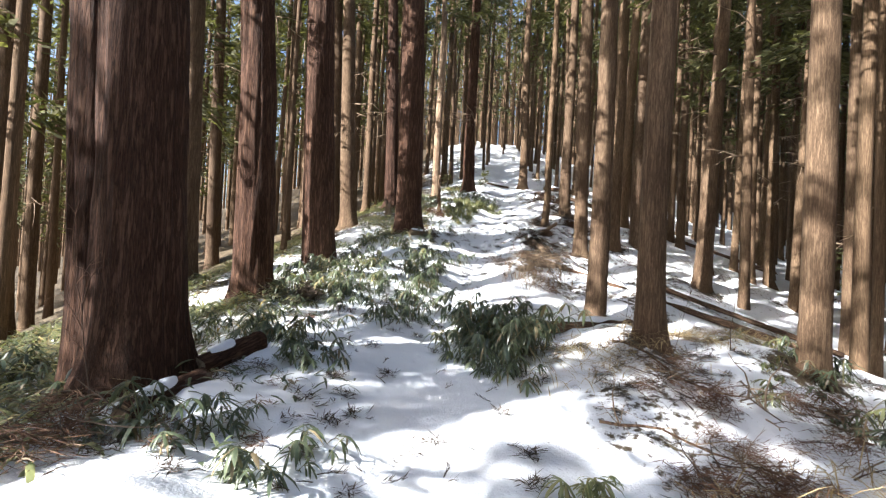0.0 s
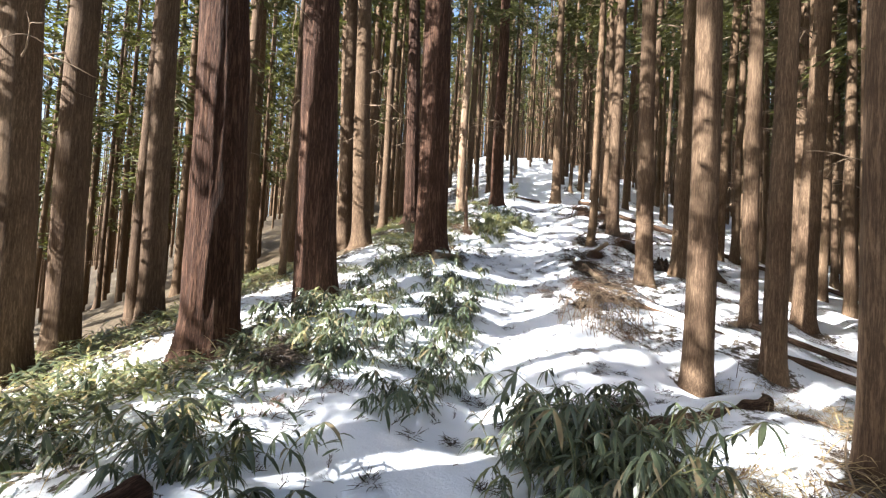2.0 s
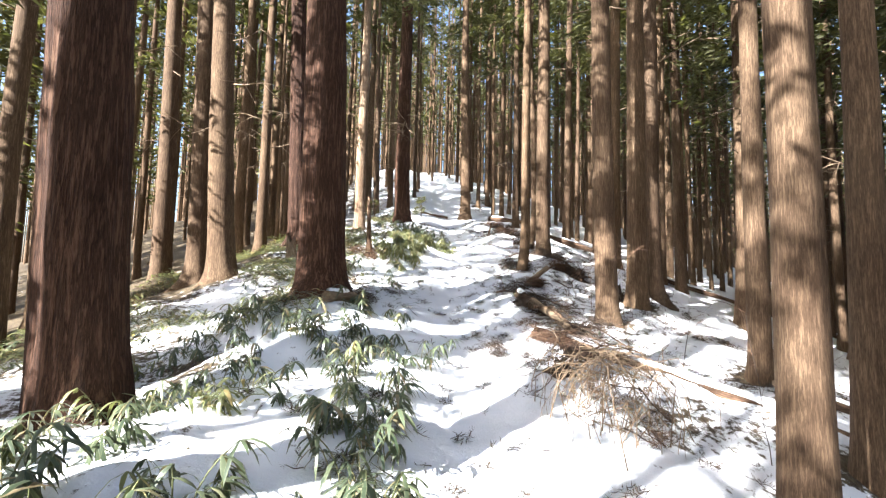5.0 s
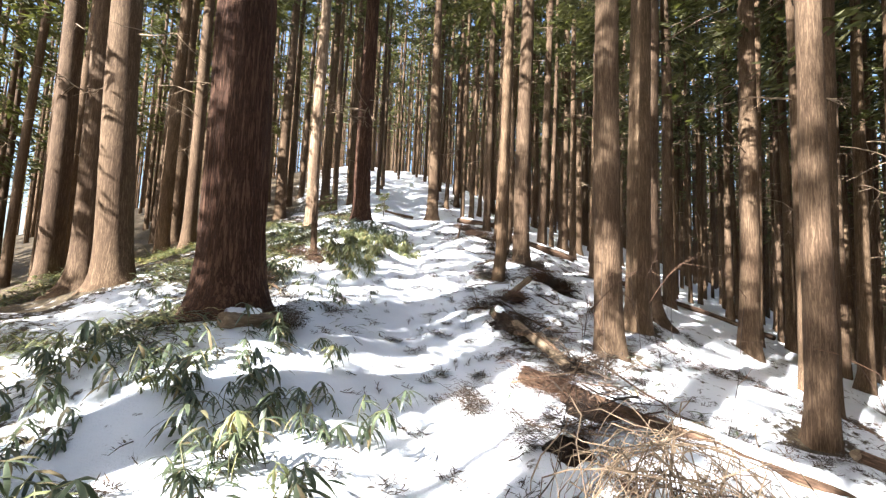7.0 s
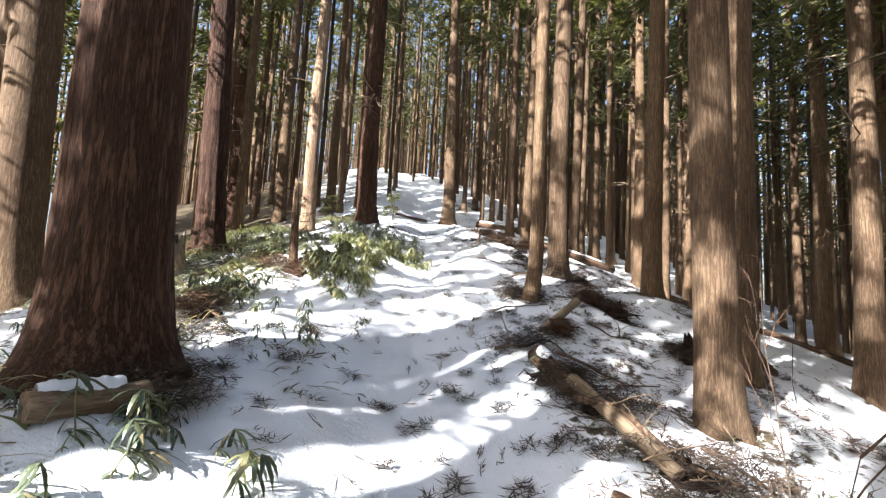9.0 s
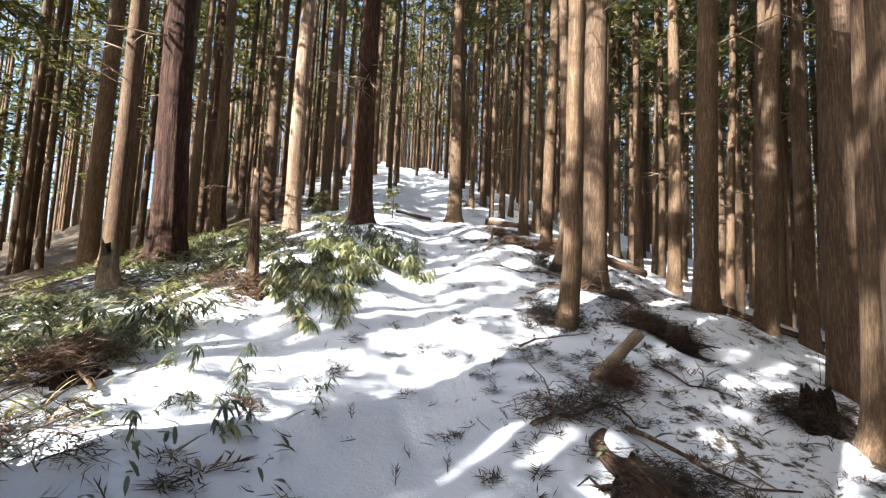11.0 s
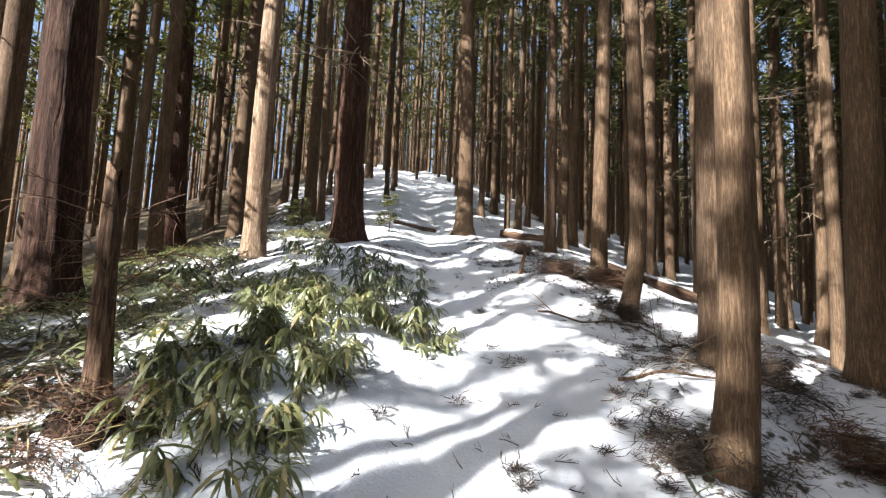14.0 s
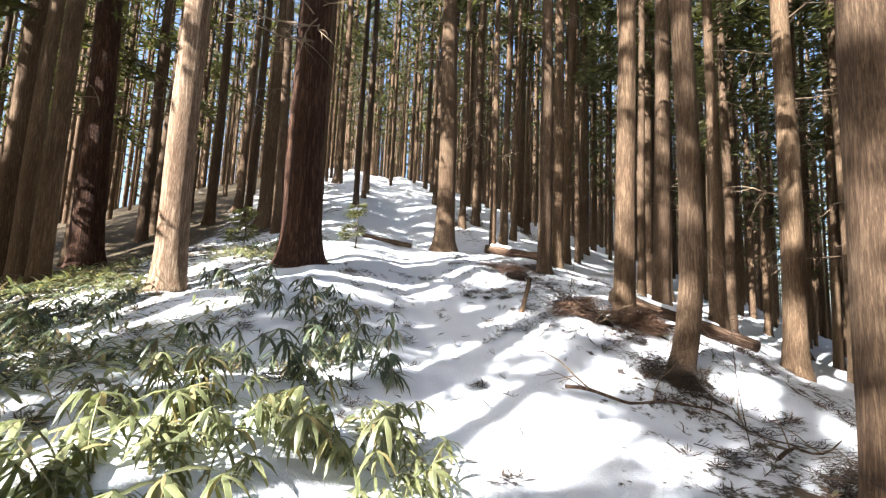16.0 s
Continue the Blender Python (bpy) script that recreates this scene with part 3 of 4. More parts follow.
# ---- low growth on the left slope ----
def undergrowth(name, label, mat, spots, blades, seed, long, wide):
    rnd, g = random.Random(seed), Geo()
    for x, y in spots:
        for _ in range(blades):
            px, py = x + rnd.uniform(-0.22, 0.22), y + rnd.uniform(-0.22, 0.22)
            a = rnd.uniform(0, 6.283)
            g.blade((px, py, ground_z(px, py) + rnd.uniform(0, 0.12)), (math.cos(a), math.sin(a), rnd.uniform(0.1, 1.3)), (-math.sin(a), math.cos(a), 0.2), long*rnd.uniform(0.6, 1.2), wide*rnd.uniform(0.7, 1.2), rnd.uniform(0.6, 1.6), 3)
    return tagged(new(name, leaf_mesh(g, name, mat)), label, "undergrowth", kind="stuff")


spot_rnd = random.Random(17)


def scatter(n, u0, u1, y0, y1, keep=0.0):
    out = []
    while len(out) < n:
        y, u = spot_rnd.uniform(y0, y1), spot_rnd.uniform(u0, u1)
        x = u + float(np.interp(y, YK, XK))
        if float(lumps(x, y, 1.1, 21)) > keep:
            out.append((x, y))
    return out


undergrowth("dwarf_bamboo_carpet", "green dwarf bamboo carpet covering the slope", BLADE, scatter(800, -7.0, -1.9, 2.0, 24, -0.02), 8, 1, 0.23, 0.032)
# paler leaves carry the slope's sunlight in their colour
undergrowth("pale_bamboo_carpet", "faded straw-green bamboo leaves on the slope, sunlight put into their colour", BLADE_SUNLIT, scatter(1500, -7.0, -1.8, 2.0, 24, -0.06), 8, 2, 0.22, 0.03)
undergrowth("dry_grass", "dry straw-coloured grass and leaf stalks", STRAW, scatter(600, -6.5, -1.8, 2, 24, -0.1) + scatter(240, 1.1, 5.0, 2.0, 6.0, 0.0) + scatter(60, 1.3, 5.5, 6.0, 9.0, 0.05), 9, 3, 0.32, 0.007)
undergrowth("snow_sprigs", "small bamboo leaves sticking out of snow", BLADE, scatter(140, -2.2, -0.55, 2, 20, 0.0) + scatter(50, 0.8, 3.0, 3, 20, 0.1), 4, 4, 0.15, 0.024)

# ---- fallen twigs ----
def twigs(name, label, mat, spots, seed, size):
    rnd, g = random.Random(seed), Geo()
    for x, y in spots:
        a, ln = rnd.uniform(0, 6.283), size*rnd.uniform(0.4, 1.4)
        z = ground_z(x, y) + 0.012
        ex, ey = x + ln*math.cos(a), y + ln*math.sin(a)
        mx, my = (x+ex)/2 + rnd.uniform(-0.1, 0.1)*ln, (y+ey)/2 + rnd.uniform(-0.1, 0.1)*ln
        g.tube([(x, y, z), (mx, my, ground_z(mx, my) + 0.02), (ex, ey, ground_z(ex, ey) + rnd.uniform(0.01, 0.05))], [0.004, 0.0035, 0.0015], 3, False)
        for _ in range(rnd.randint(7, 14)):
            t, b = rnd.random(), a + rnd.choice((-1, 1))*rnd.uniform(0.35, 0.75)
            px, py = x + (ex-x)*t, y + (ey-y)*t
            pz = ground_z(px, py) + 0.02
            g.kite((px, py, pz), (px + 0.45*ln*math.cos(b), py + 0.45*ln*math.sin(b), pz + rnd.uniform(-0.005, 0.05)), 0.05*ln, (-math.sin(b), math.cos(b), 0.3))
    return tagged(new(name, g.mesh(name, mat)), label, "twigs", kind="stuff")


twigs("fallen_twigs", "dark cedar sprigs scattered over the snow", TWIG, scatter(800, 0.6, 5.0, 2, 24, -0.2) + scatter(240, -0.7, 0.7, 2, 22, -0.4) + scatter(600, -3, -0.6, 2, 24, -0.2), 5, 0.1)
twigs("rusty_sprigs", "rust-brown dead cedar sprays lying on snow", RUST, scatter(160, 0.9, 5.0, 2, 22, 0.05) + scatter(60, -4, -0.8, 3, 22, 0.1), 6, 0.17)

# ---- logs ----
def log(x0, y0, x1, y1, r, label, lift=0.0, snow=0.7, mat=None, r2=None, lift2=None):
    count[0] += 1
    rnd = random.Random(count[0])
    n = 14
    ln = math.hypot(x1-x0, y1-y0)
    z0, z1 = ground_z(x0, y0) + r*0.55 + lift, ground_z(x1, y1) + r*0.55 + (lift if lift2 is None else lift2)
    ob = new("log")
    ob.matrix_basis = pose(x0, y0, z0)
    tagged(ob, label, "log")
    pts, rad, top = [], [], []
    for i in range(n+1):
        t = i/n
        pts.append((t*(x1-x0), t*(y1-y0), t*(z1-z0)))
        rad.append((r + ((r2 or r) - r)*t)*rnd.uniform(0.93, 1.06))
    way = Vector((x1-x0, y1-y0, z1-z0))
    g = Geo()
    g.tube([(0, 0, way.length*i/n) for i in range(n+1)], rad, 16)
    me = g.mesh("trunk_piece", mat or BARK_DEAD)
    for v in me.vertices:
        v.co.x *= 1 + 0.1*noise.noise((v.co.x*9, v.co.y*9, v.co.z*3 + count[0]))
        v.co.y *= 1 + 0.1*noise.noise((v.co.x*9, v.co.y*9, v.co.z*3 - count[0]))
        if v.co.z < 0.01 or v.co.z > way.length - 0.01:
            v.co.z += 0.03*noise.noise(v.co*30)
    me.materials.append(WOOD_CUT)
    for p in list(me.polygons)[-2:]:
        p.material_index = 1
        p.use_smooth = False
    part("trunk_piece", me, ob, "", way.to_track_quat("Z", "Y").to_matrix().to_4x4())
    if snow:
        sv, sf = [], []
        side = Vector((-(y1-y0)/ln, (x1-x0)/ln, 0))
        m, w = 40, 7
        for i in range(m+1):
            t = i/m*(0.9*snow + 0.1) + (1 - snow)*0.2
            f = min(int(t*n), n-1)
            c = Vector(pts[f]).lerp(Vector(pts[f+1]), t*n - f)
            rr = rad[f]
            wide = (0.75 + 0.5*noise.noise((t*ln*3, count[0], 0)))*(math.sin(math.pi*min(max(i/m, 0.02), 0.98))**0.3)
            for j in range(w):
                a = (j/(w-1) - 0.5)*2.2*wide
                thick = rr*1.02 + 0.045*math.cos((j/(w-1)-0.5)*3.0)*(0.5 + wide*0.5)
                sv.append(tuple(c + side*math.sin(a)*thick + Vector((0, 0, math.cos(a)*thick))))
        for i in range(m):
            for j in range(w-1):
                a = i*w+j
                sf.append((a, a+1, a+w+1, a+w))
        part("snow_cap", mesh_of("snow_cap", sv, sf, SNOW), ob, "strip of snow on the log")
    return ob


log(1.9, 10.65, 6.2, 7.3, 0.085, "long fallen red-brown log under patchy snow", 0.06, 0.6, None, 0.06)
log(4.4, 9.55, 7.4, 8.3, 0.055, "thin fallen pole lying in snow", 0.03, 0.4)
log(0.95, 5.25, 2.85, 6.75, 0.09, "short mossy log capped with snow", 0.08, 0.9)
log(-0.76, 10.9, -0.42, 11.25, 0.075, "pale sawn log end at the foot of a cedar", 0.05, 0.7, WOOD_CUT)
log(-1.82, 2.6, -1.72, 3.35, 0.07, "dark rotten log half under snow", 0.0, 0.4, BARK_OLD)
log(-1.85, 3.5, -1.6, 4.1, 0.09, "broken dark stump wood beside a cedar", 0.02, 0.3, BARK_OLD)
log(5.5, 25.5, 6.9, 24.6, 0.13, "grey log lying on the slope", 0.02, 0.6)
log(5.4, 20.0, 7.8, 19.9, 0.11, "weathered log behind the slim cedars", 0.04, 0.6)
log(8.2, 18.2, 11.5, 16.2, 0.07, "thin fallen pole crossing the slope", 0.05, 0.3)
log(2.3, 25.2, 3.5, 25.4, 0.07, "log set across the path as a step", 0.0, 0.5)
log(2.9, 13.62, 3.42, 13.8, 0.05, "pale sawn pole end sticking up", 0.0, 0, WOOD_CUT, 0.052, 0.3)
log(2.36, 12.62, 2.42, 12.05, 0.08, "thick broken grey-brown log end on the path's edge", 0.05, 0.25, BARK_DEAD, 0.09, 0.04)
log(2.38, 11.95, 2.5, 10.9, 0.052, "peeled pale branch wood on a brush heap", 0.16, 0, WOOD_CUT, 0.046, 0.06)

# a leaning stake and a broken stump
def spike(name, label, x, y, tall, r, lean, mat, sides=10):
    count[0] += 1
    rnd, g = random.Random(count[0]), Geo()
    ob = thing(name, x, y, label, name.split("_")[-1])
    pts = [(lean*tall*t, 0, -0.1 + (tall+0.1)*t) for t in (0, 0.15, 0.4, 0.7, 1.0)]
    g.tube(pts, [r*1.3, r, r*0.85, r*0.75, r*0.6], sides)
    for i in range(4*sides, 5*sides):
        x0, y0, z0 = g.v[i]
        g.v[i] = (x0, y0, z0 + rnd.uniform(-0.5, 0.6)*r*4)
    part("shaft", g.mesh("shaft", mat), ob)
    return ob


spike("leaning_stake", "pale broken stake leaning beside the path", 3.75, 19.5, 0.42, 0.035, 0.3, BARK_DEAD)
spike("broken_stump", "splintered sunlit tree stump in undergrowth", -1.95, 16.4, 0.32, 0.15, -0.15, WOOD_CUT, 18)
snag = spike("dead_snag", "thin dead trunk with bare twigs", -0.15, 15.45, 1.15, 0.07, -0.04, BARK_DEAD)
snag_rnd = random.Random(3)
for _ in range(28):
    a, z = snag_rnd.uniform(0, 360), snag_rnd.uniform(0.4, 1.1)
    part("twig", snag_rnd.choice(FINE_TWIGS), snag, "", pose(0.05*math.cos(radians(a)), 0.05*math.sin(radians(a)), z, 0, snag_rnd.uniform(-30, 10), a) @ Matrix.Scale(0.6, 4))

# ---- rotten stumps with shaggy roots ----
def rotten_stump(x, y, tall, r, label):
    count[0] += 1
    rnd, g = random.Random(count[0]), Geo()
    ob = thing("rotten_stump", x, y, label, "stump", "", rnd.uniform(0, 360))
    sides, rings = 22, 8
    jag = [rnd.uniform(-0.35, 0.3)*tall for _ in range(sides)]
    for i in range(rings):
        t = i/(rings - 1)
        for k in range(sides):
            a = 2*math.pi*k/sides
            q = r*(1.25 - 0.5*t + 0.9*math.exp(-t*7))*(1 + 0.28*noise.noise((math.cos(a)*2.2, math.sin(a)*2.2, t*1.4 + count[0])))
            g.v.append((q*math.cos(a), q*math.sin(a), -0.12 + (tall + 0.12)*t + jag[k]*t**3))
    for i in range(rings - 1):
        for k in range(sides):
            j = (k+1) % sides
            g.f.append((i*sides+k, i*sides+j, (i+1)*sides+j, (i+1)*sides+k))
    g.v.append((0, 0, tall*0.55))
    g.f += [((rings-1)*sides+k, (rings-1)*sides+(k+1) % sides, len(g.v)-1) for k in range(sides)]
    body = part("stump_body", g.mesh("stump_body", ROT), ob)
    for _ in range(9):
        root, a, ln = Geo(), rnd.uniform(0, 6.283), r*rnd.uniform(1.2, 2.4)
        pts = [(r*0.7*math.cos(a), r*0.7*math.sin(a), tall*rnd.uniform(0.1, 0.5))]
        for k in range(1, 4):
            b = a + rnd.uniform(-0.3, 0.3)
            pts.append(((r*0.7 + ln*k/3)*math.cos(b), (r*0.7 + ln*k/3)*math.sin(b), pts[0][2]*(1 - k/3) + rnd.uniform(-0.03, 0.05)))
        root.tube(pts, [r*0.16, r*0.12, r*0.08, r*0.03], 5)
        part("root", root.mesh("root", ROT), body)


rotten_stump(4.4, 14.55, 0.2, 0.15, "dark brown rotten stump with shaggy roots in snow")
rotten_stump(4.5, 13.1, 0.24, 0.13, "brown rotting stump behind a cedar")
rotten_stump(3.2, 13.75, 0.1, 0.1, "low dark rotten stump under a sawn pole")
rotten_stump(4.95, 18.75, 0.18, 0.13, "rust-brown broken stump beside a cedar")
rotten_stump(2.35, 12.3, 0.08, 0.1, "dark crumbling stump on the path's edge")

# ---- brush heaps ----
def stick_mesh(seed, length, mat):
    rnd, g = random.Random(seed), Geo()
    p, d, pts = Vector((-length/2, 0, 0)), Vector((1, 0, 0)), []
    for _ in range(6):
        pts.append(p.copy())
        d = (d + Vector((0, rnd.uniform(-0.25, 0.25), rnd.uniform(-0.2, 0.2)))).normalized()
        p = p + d*length/5
    r = 0.008 + 0.008*rnd.random()
    g.tube(pts, [r*(1 - 0.14*i) for i in range(6)], 4)
    for _ in range(4):
        j = rnd.randint(1, 4)
        e = pts[j] + Vector((rnd.uniform(0.1, 0.35), rnd.uniform(-0.3, 0.3), rnd.uniform(-0.15, 0.2)))*length*0.6
        g.tube([pts[j], pts[j].lerp(e, 0.5) + Vector((0, 0, 0.02)), e], [r*0.5, r*0.4, r*0.2], 3, False)
    return g.mesh("stick", mat)


def spray_mesh(seed, mat):
    rnd, g = random.Random(seed), Geo()
    for _ in range(300):
        a, t = rnd.uniform(0, 6.283), Vector((rnd.gauss(0, 0.075), rnd.gauss(0, 0.075), rnd.uniform(-0.03, 0.1)))
        e = t + Vector((math.cos(a), math.sin(a), rnd.uniform(-0.5, 0.35)))*rnd.uniform(0.05, 0.13)
        g.kite(t, e, 0.0055, Vector((-math.sin(a), math.cos(a), rnd.uniform(-1, 1))).normalized())
    return g.mesh("needle_spray", mat, False)


STICKS = [stick_mesh(150+i, 0.6 + 0.2*i, TWIG) for i in range(4)]
PALE_STICKS = [stick_mesh(160+i, 0.5 + 0.15*i, TWIG_PALE) for i in range(4)]
SPRAYS = [spray_mesh(170+i, RUST) for i in range(3)]
DARK_SPRAYS = [spray_mesh(180+i, TWIG) for i in range(3)]


def mound_mesh(x, y, r, high, seed):
    """A low ragged mound that follows the ground; its dark litter colour stands for shade inside a heap."""
    rings, sides, v, f = 7, 26, [(0, 0, high)], []
    z0 = ground_z(x, y)
    for i in range(1, rings + 1):
        for k in range(sides):
            a, q = 2*math.pi*k/sides, i/rings
            rr = r*q*(1 + 0.45*noise.noise((math.cos(a)*1.6, math.sin(a)*1.6, seed*1.7)))
            px, py = rr*math.cos(a), rr*math.sin(a)
            bump = 0.6 + 0.8*abs(noise.noise((px*7, py*7, seed)))
            v.append((px, py, ground_z(x+px, y+py) - z0 + high*(1 - q**1.6)*bump + 0.02*noise.noise((px*25, py*25, seed)) - (0.03 if i == rings else 0)))
    f += [(0, 1 + k, 1 + (k+1) % sides) for k in range(sides)]
    for i in range(rings - 1):
        for k in range(sides):
            j = (k+1) % sides
            f.append((1 + i*sides + k, 1 + (i+1)*sides + k, 1 + (i+1)*sides + j, 1 + i*sides + j))
    return mesh_of("litter_mound", v, f, ROT)


def brush(x, y, r, n, high, label, pale=0.3, sprays=6, rust=True, turn=None, tilt=28):
    count[0] += 1
    rnd = random.Random(count[0])
    ob = thing("brush_heap", x, y, label, "brush", "heaps of dead branches")
    if high >= 0.2 and r >= 0.3 and y > 9:
        # dark core added for the shade between the sticks
        part("litter_mound", mound_mesh(x, y, r*0.4, high*0.55, count[0]), ob)
    for _ in range(n):
        a, q = rnd.uniform(0, 6.283), r*math.sqrt(rnd.random())
        dx, dy = q*math.cos(a)*0.8, q*math.sin(a)*0.8
        dz = ground_z(x+dx, y+dy) - ob.location.z + high*rnd.random()*(1 - q/r*0.6) + 0.02
        part("stick", rnd.choice(PALE_STICKS if rnd.random() < pale else STICKS), ob, "", pose(dx, dy, dz, rnd.uniform(-25, 25), rnd.uniform(-tilt, tilt), rnd.uniform(0, 360) if turn is None else turn + rnd.uniform(-45, 45)) @ Matrix.Scale(rnd.uniform(0.55, 1.0)*min(1, r*1.35), 4))
    for _ in range(sprays):
        a, q = rnd.uniform(0, 6.283), r*math.sqrt(rnd.random())
        dx, dy = q*math.cos(a), q*math.sin(a)
        spray = part("needle_spray", rnd.choice(SPRAYS if rust else DARK_SPRAYS), ob, "", pose(dx, dy, ground_z(x+dx, y+dy) - ob.location.z + 0.03 + high*0.5*rnd.random(), rnd.uniform(-20, 20), rnd.uniform(-20, 20), rnd.uniform(0, 360)) @ Matrix.Scale(rnd.uniform(0.7, 1.3), 4))
        tagged(spray, kind="stuff")


brush(1.83, 8.65, 0.5, 45, 0.5, "pale tangled heap of bare branches by the path", 0.75, 3, tilt=60)
brush(1.75, 9.5, 0.45, 21, 0.2, "low brown brush on the path's edge", 0.3, 5, False)
brush(2.07, 3.6, 0.5, 21, 0.25, "rust-red dead cedar boughs on snow", 0.5, 8)
brush(1.85, 2.75, 0.45, 18, 0.15, "dead cedar boughs and twigs over snow", 0.5, 6)
brush(2.9, 3.4, 0.6, 16, 0.25, "dry twigs and weeds in the sun", 0.7, 6)
brush(2.25, 10.15, 0.6, 35, 0.3, "dark heap of rotting branches by the path", 0.3, 8)
brush(2.65, 11.0, 0.4, 27, 0.25, "brown heap of fallen branches", 0.3, 8, False)
brush(2.5, 11.8, 0.36, 29, 0.28, "brown branches piled at the path's edge", 0.3, 8, False, 120)
brush(3.0, 13.6, 0.2, 10, 0.18, "small dark heap of cedar litter", 0.2, 4)
brush(2.5, 13.05, 0.3, 13, 0.15, "dark twigs lying in the snow", 0.1, 5, False)
brush(4.3, 14.75, 0.36, 24, 0.3, "brown heap of twigs below two cedars", 0.2, 10)
brush(4.35, 16.0, 0.36, 34, 0.28, "dark branches heaped round a cedar's foot", 0.2, 10, False)
brush(4.3, 18.8, 0.5, 24, 0.25, "rust-brown brush at a cedar's foot", 0.3, 12)
brush(4.3, 17.65, 0.2, 14, 0.15, "dark twigs under a bowed cedar", 0.1, 6, False)
brush(4.7, 21.8, 0.5, 21, 0.25, "dry brown brush beside the path", 0.4, 8)
brush(1.4, 10.35, 0.2, 10, 0.2, "small dark bush in the snow", 0.0, 3, False)
brush(-0.1, 15.3, 0.45, 21, 0.2, "dry twigs round a dead snag", 0.7, 6)
brush(-0.75, 13.4, 0.45, 18, 0.2, "brown twigs and litter in snow", 0.5, 6)
brush(-0.6, 12.6, 0.4, 16, 0.12, "dark twigs by an old cedar's roots", 0.2, 5, False)
brush(-1.9, 2.2, 0.5, 18, 0.2, "dry brown stalks beside a rotten log", 0.4, 5)


# ---- cedar litter, saplings and low evergreens ----
def litter(name, label, mat, spots, seed):
    rnd, g = random.Random(seed), Geo()
    for x, y in spots:
        size = rnd.uniform(0.03, 0.11)
        for _ in range(rnd.randint(40, 80)):
            a, q = rnd.uniform(0, 6.283), size*math.sqrt(rnd.random())
            px, py = x + q*math.cos(a), y + q*math.sin(a)*0.7
            pz = ground_z(px, py) + rnd.uniform(0.0, 0.04)
            w = rnd.uniform(0, 6.283)
            ln = rnd.uniform(0.04, 0.12)
            g.kite((px, py, pz), (px + ln*math.cos(w), py + ln*math.sin(w), pz + rnd.uniform(-0.01, 0.04)), rnd.uniform(0.004, 0.01), Vector((-math.sin(w), math.cos(w), rnd.uniform(-0.6, 0.6))).normalized())
    return tagged(new(name, g.mesh(name, mat, False)), label, "litter", kind="stuff")


litter("cedar_litter", "dark clumps of fallen cedar litter on snow", TWIG, scatter(640, 0.7, 5.2, 2, 24, -0.15) + scatter(120, -2.6, -0.7, 2, 22, -0.1) + scatter(110, -0.8, 0.7, 2, 22, -0.4), 7)
litter("rusty_litter", "rust-brown clumps of dead needles on snow", RUST, scatter(150, 0.9, 5.0, 2, 22, 0.0) + scatter(60, -3.5, -0.8, 2, 22, 0.0), 8)


def sapling_mesh(seed, tall):
    rnd, g = random.Random(seed), Geo()
    pts = [Vector((0, 0, -0.05))]
    for i in range(7):
        pts.append(pts[-1] + Vector((rnd.uniform(-0.1, 0.16), rnd.uniform(-0.1, 0.1), 1)).normalized()*tall/7)
    g.tube(pts, [0.0045*(1 - 0.1*i) for i in range(8)], 4)
    return g.mesh("stem", TWIG)


SAPLINGS = [sapling_mesh(200+i, 0.7 + 0.3*i) for i in range(4)]
sap_rnd = random.Random(12)
for x, y, k in ((4.3, 16.9, 2), (3.45, 9.9, 2), (2.45, 10.1, 3), (7.1, 14.9, 3), (3.95, 11.6, 2), (3.05, 8.3, 2), (3.3, 8.0, 1), (1.7, 9.6, 1), (2.55, 9.5, 2), (2.3, 4.4, 1), (-2.1, 2.75, 1), (5.1, 12.4, 3), (6.0, 14.3, 2), (4.9, 20.3, 1), (-0.9, 13.0, 1), (-1.3, 17.0, 2), (3.2, 4.9, 1)):
    sap = thing("sapling", x, y, "thin bare sapling with a few twigs", "sapling", "bare saplings beside the path", sap_rnd.uniform(0, 360))
    stem = part("stem", SAPLINGS[k], sap, "", pose(0, 0, 0, sap_rnd.uniform(-14, 14), sap_rnd.uniform(-14, 14), 0))
    tips = SAPLINGS[k].vertices
    for ring in range(3, 8):
        foot = sum((tips[ring*4 + c].co for c in range(4)), Vector()) / 4
        part("twig", sap_rnd.choice(FINE_TWIGS), stem, "", Matrix.Translation(foot) @ pose(0, 0, 0, 0, sap_rnd.uniform(-70, -20), sap_rnd.uniform(0, 360)) @ Matrix.Scale(sap_rnd.uniform(0.3, 0.5), 4))


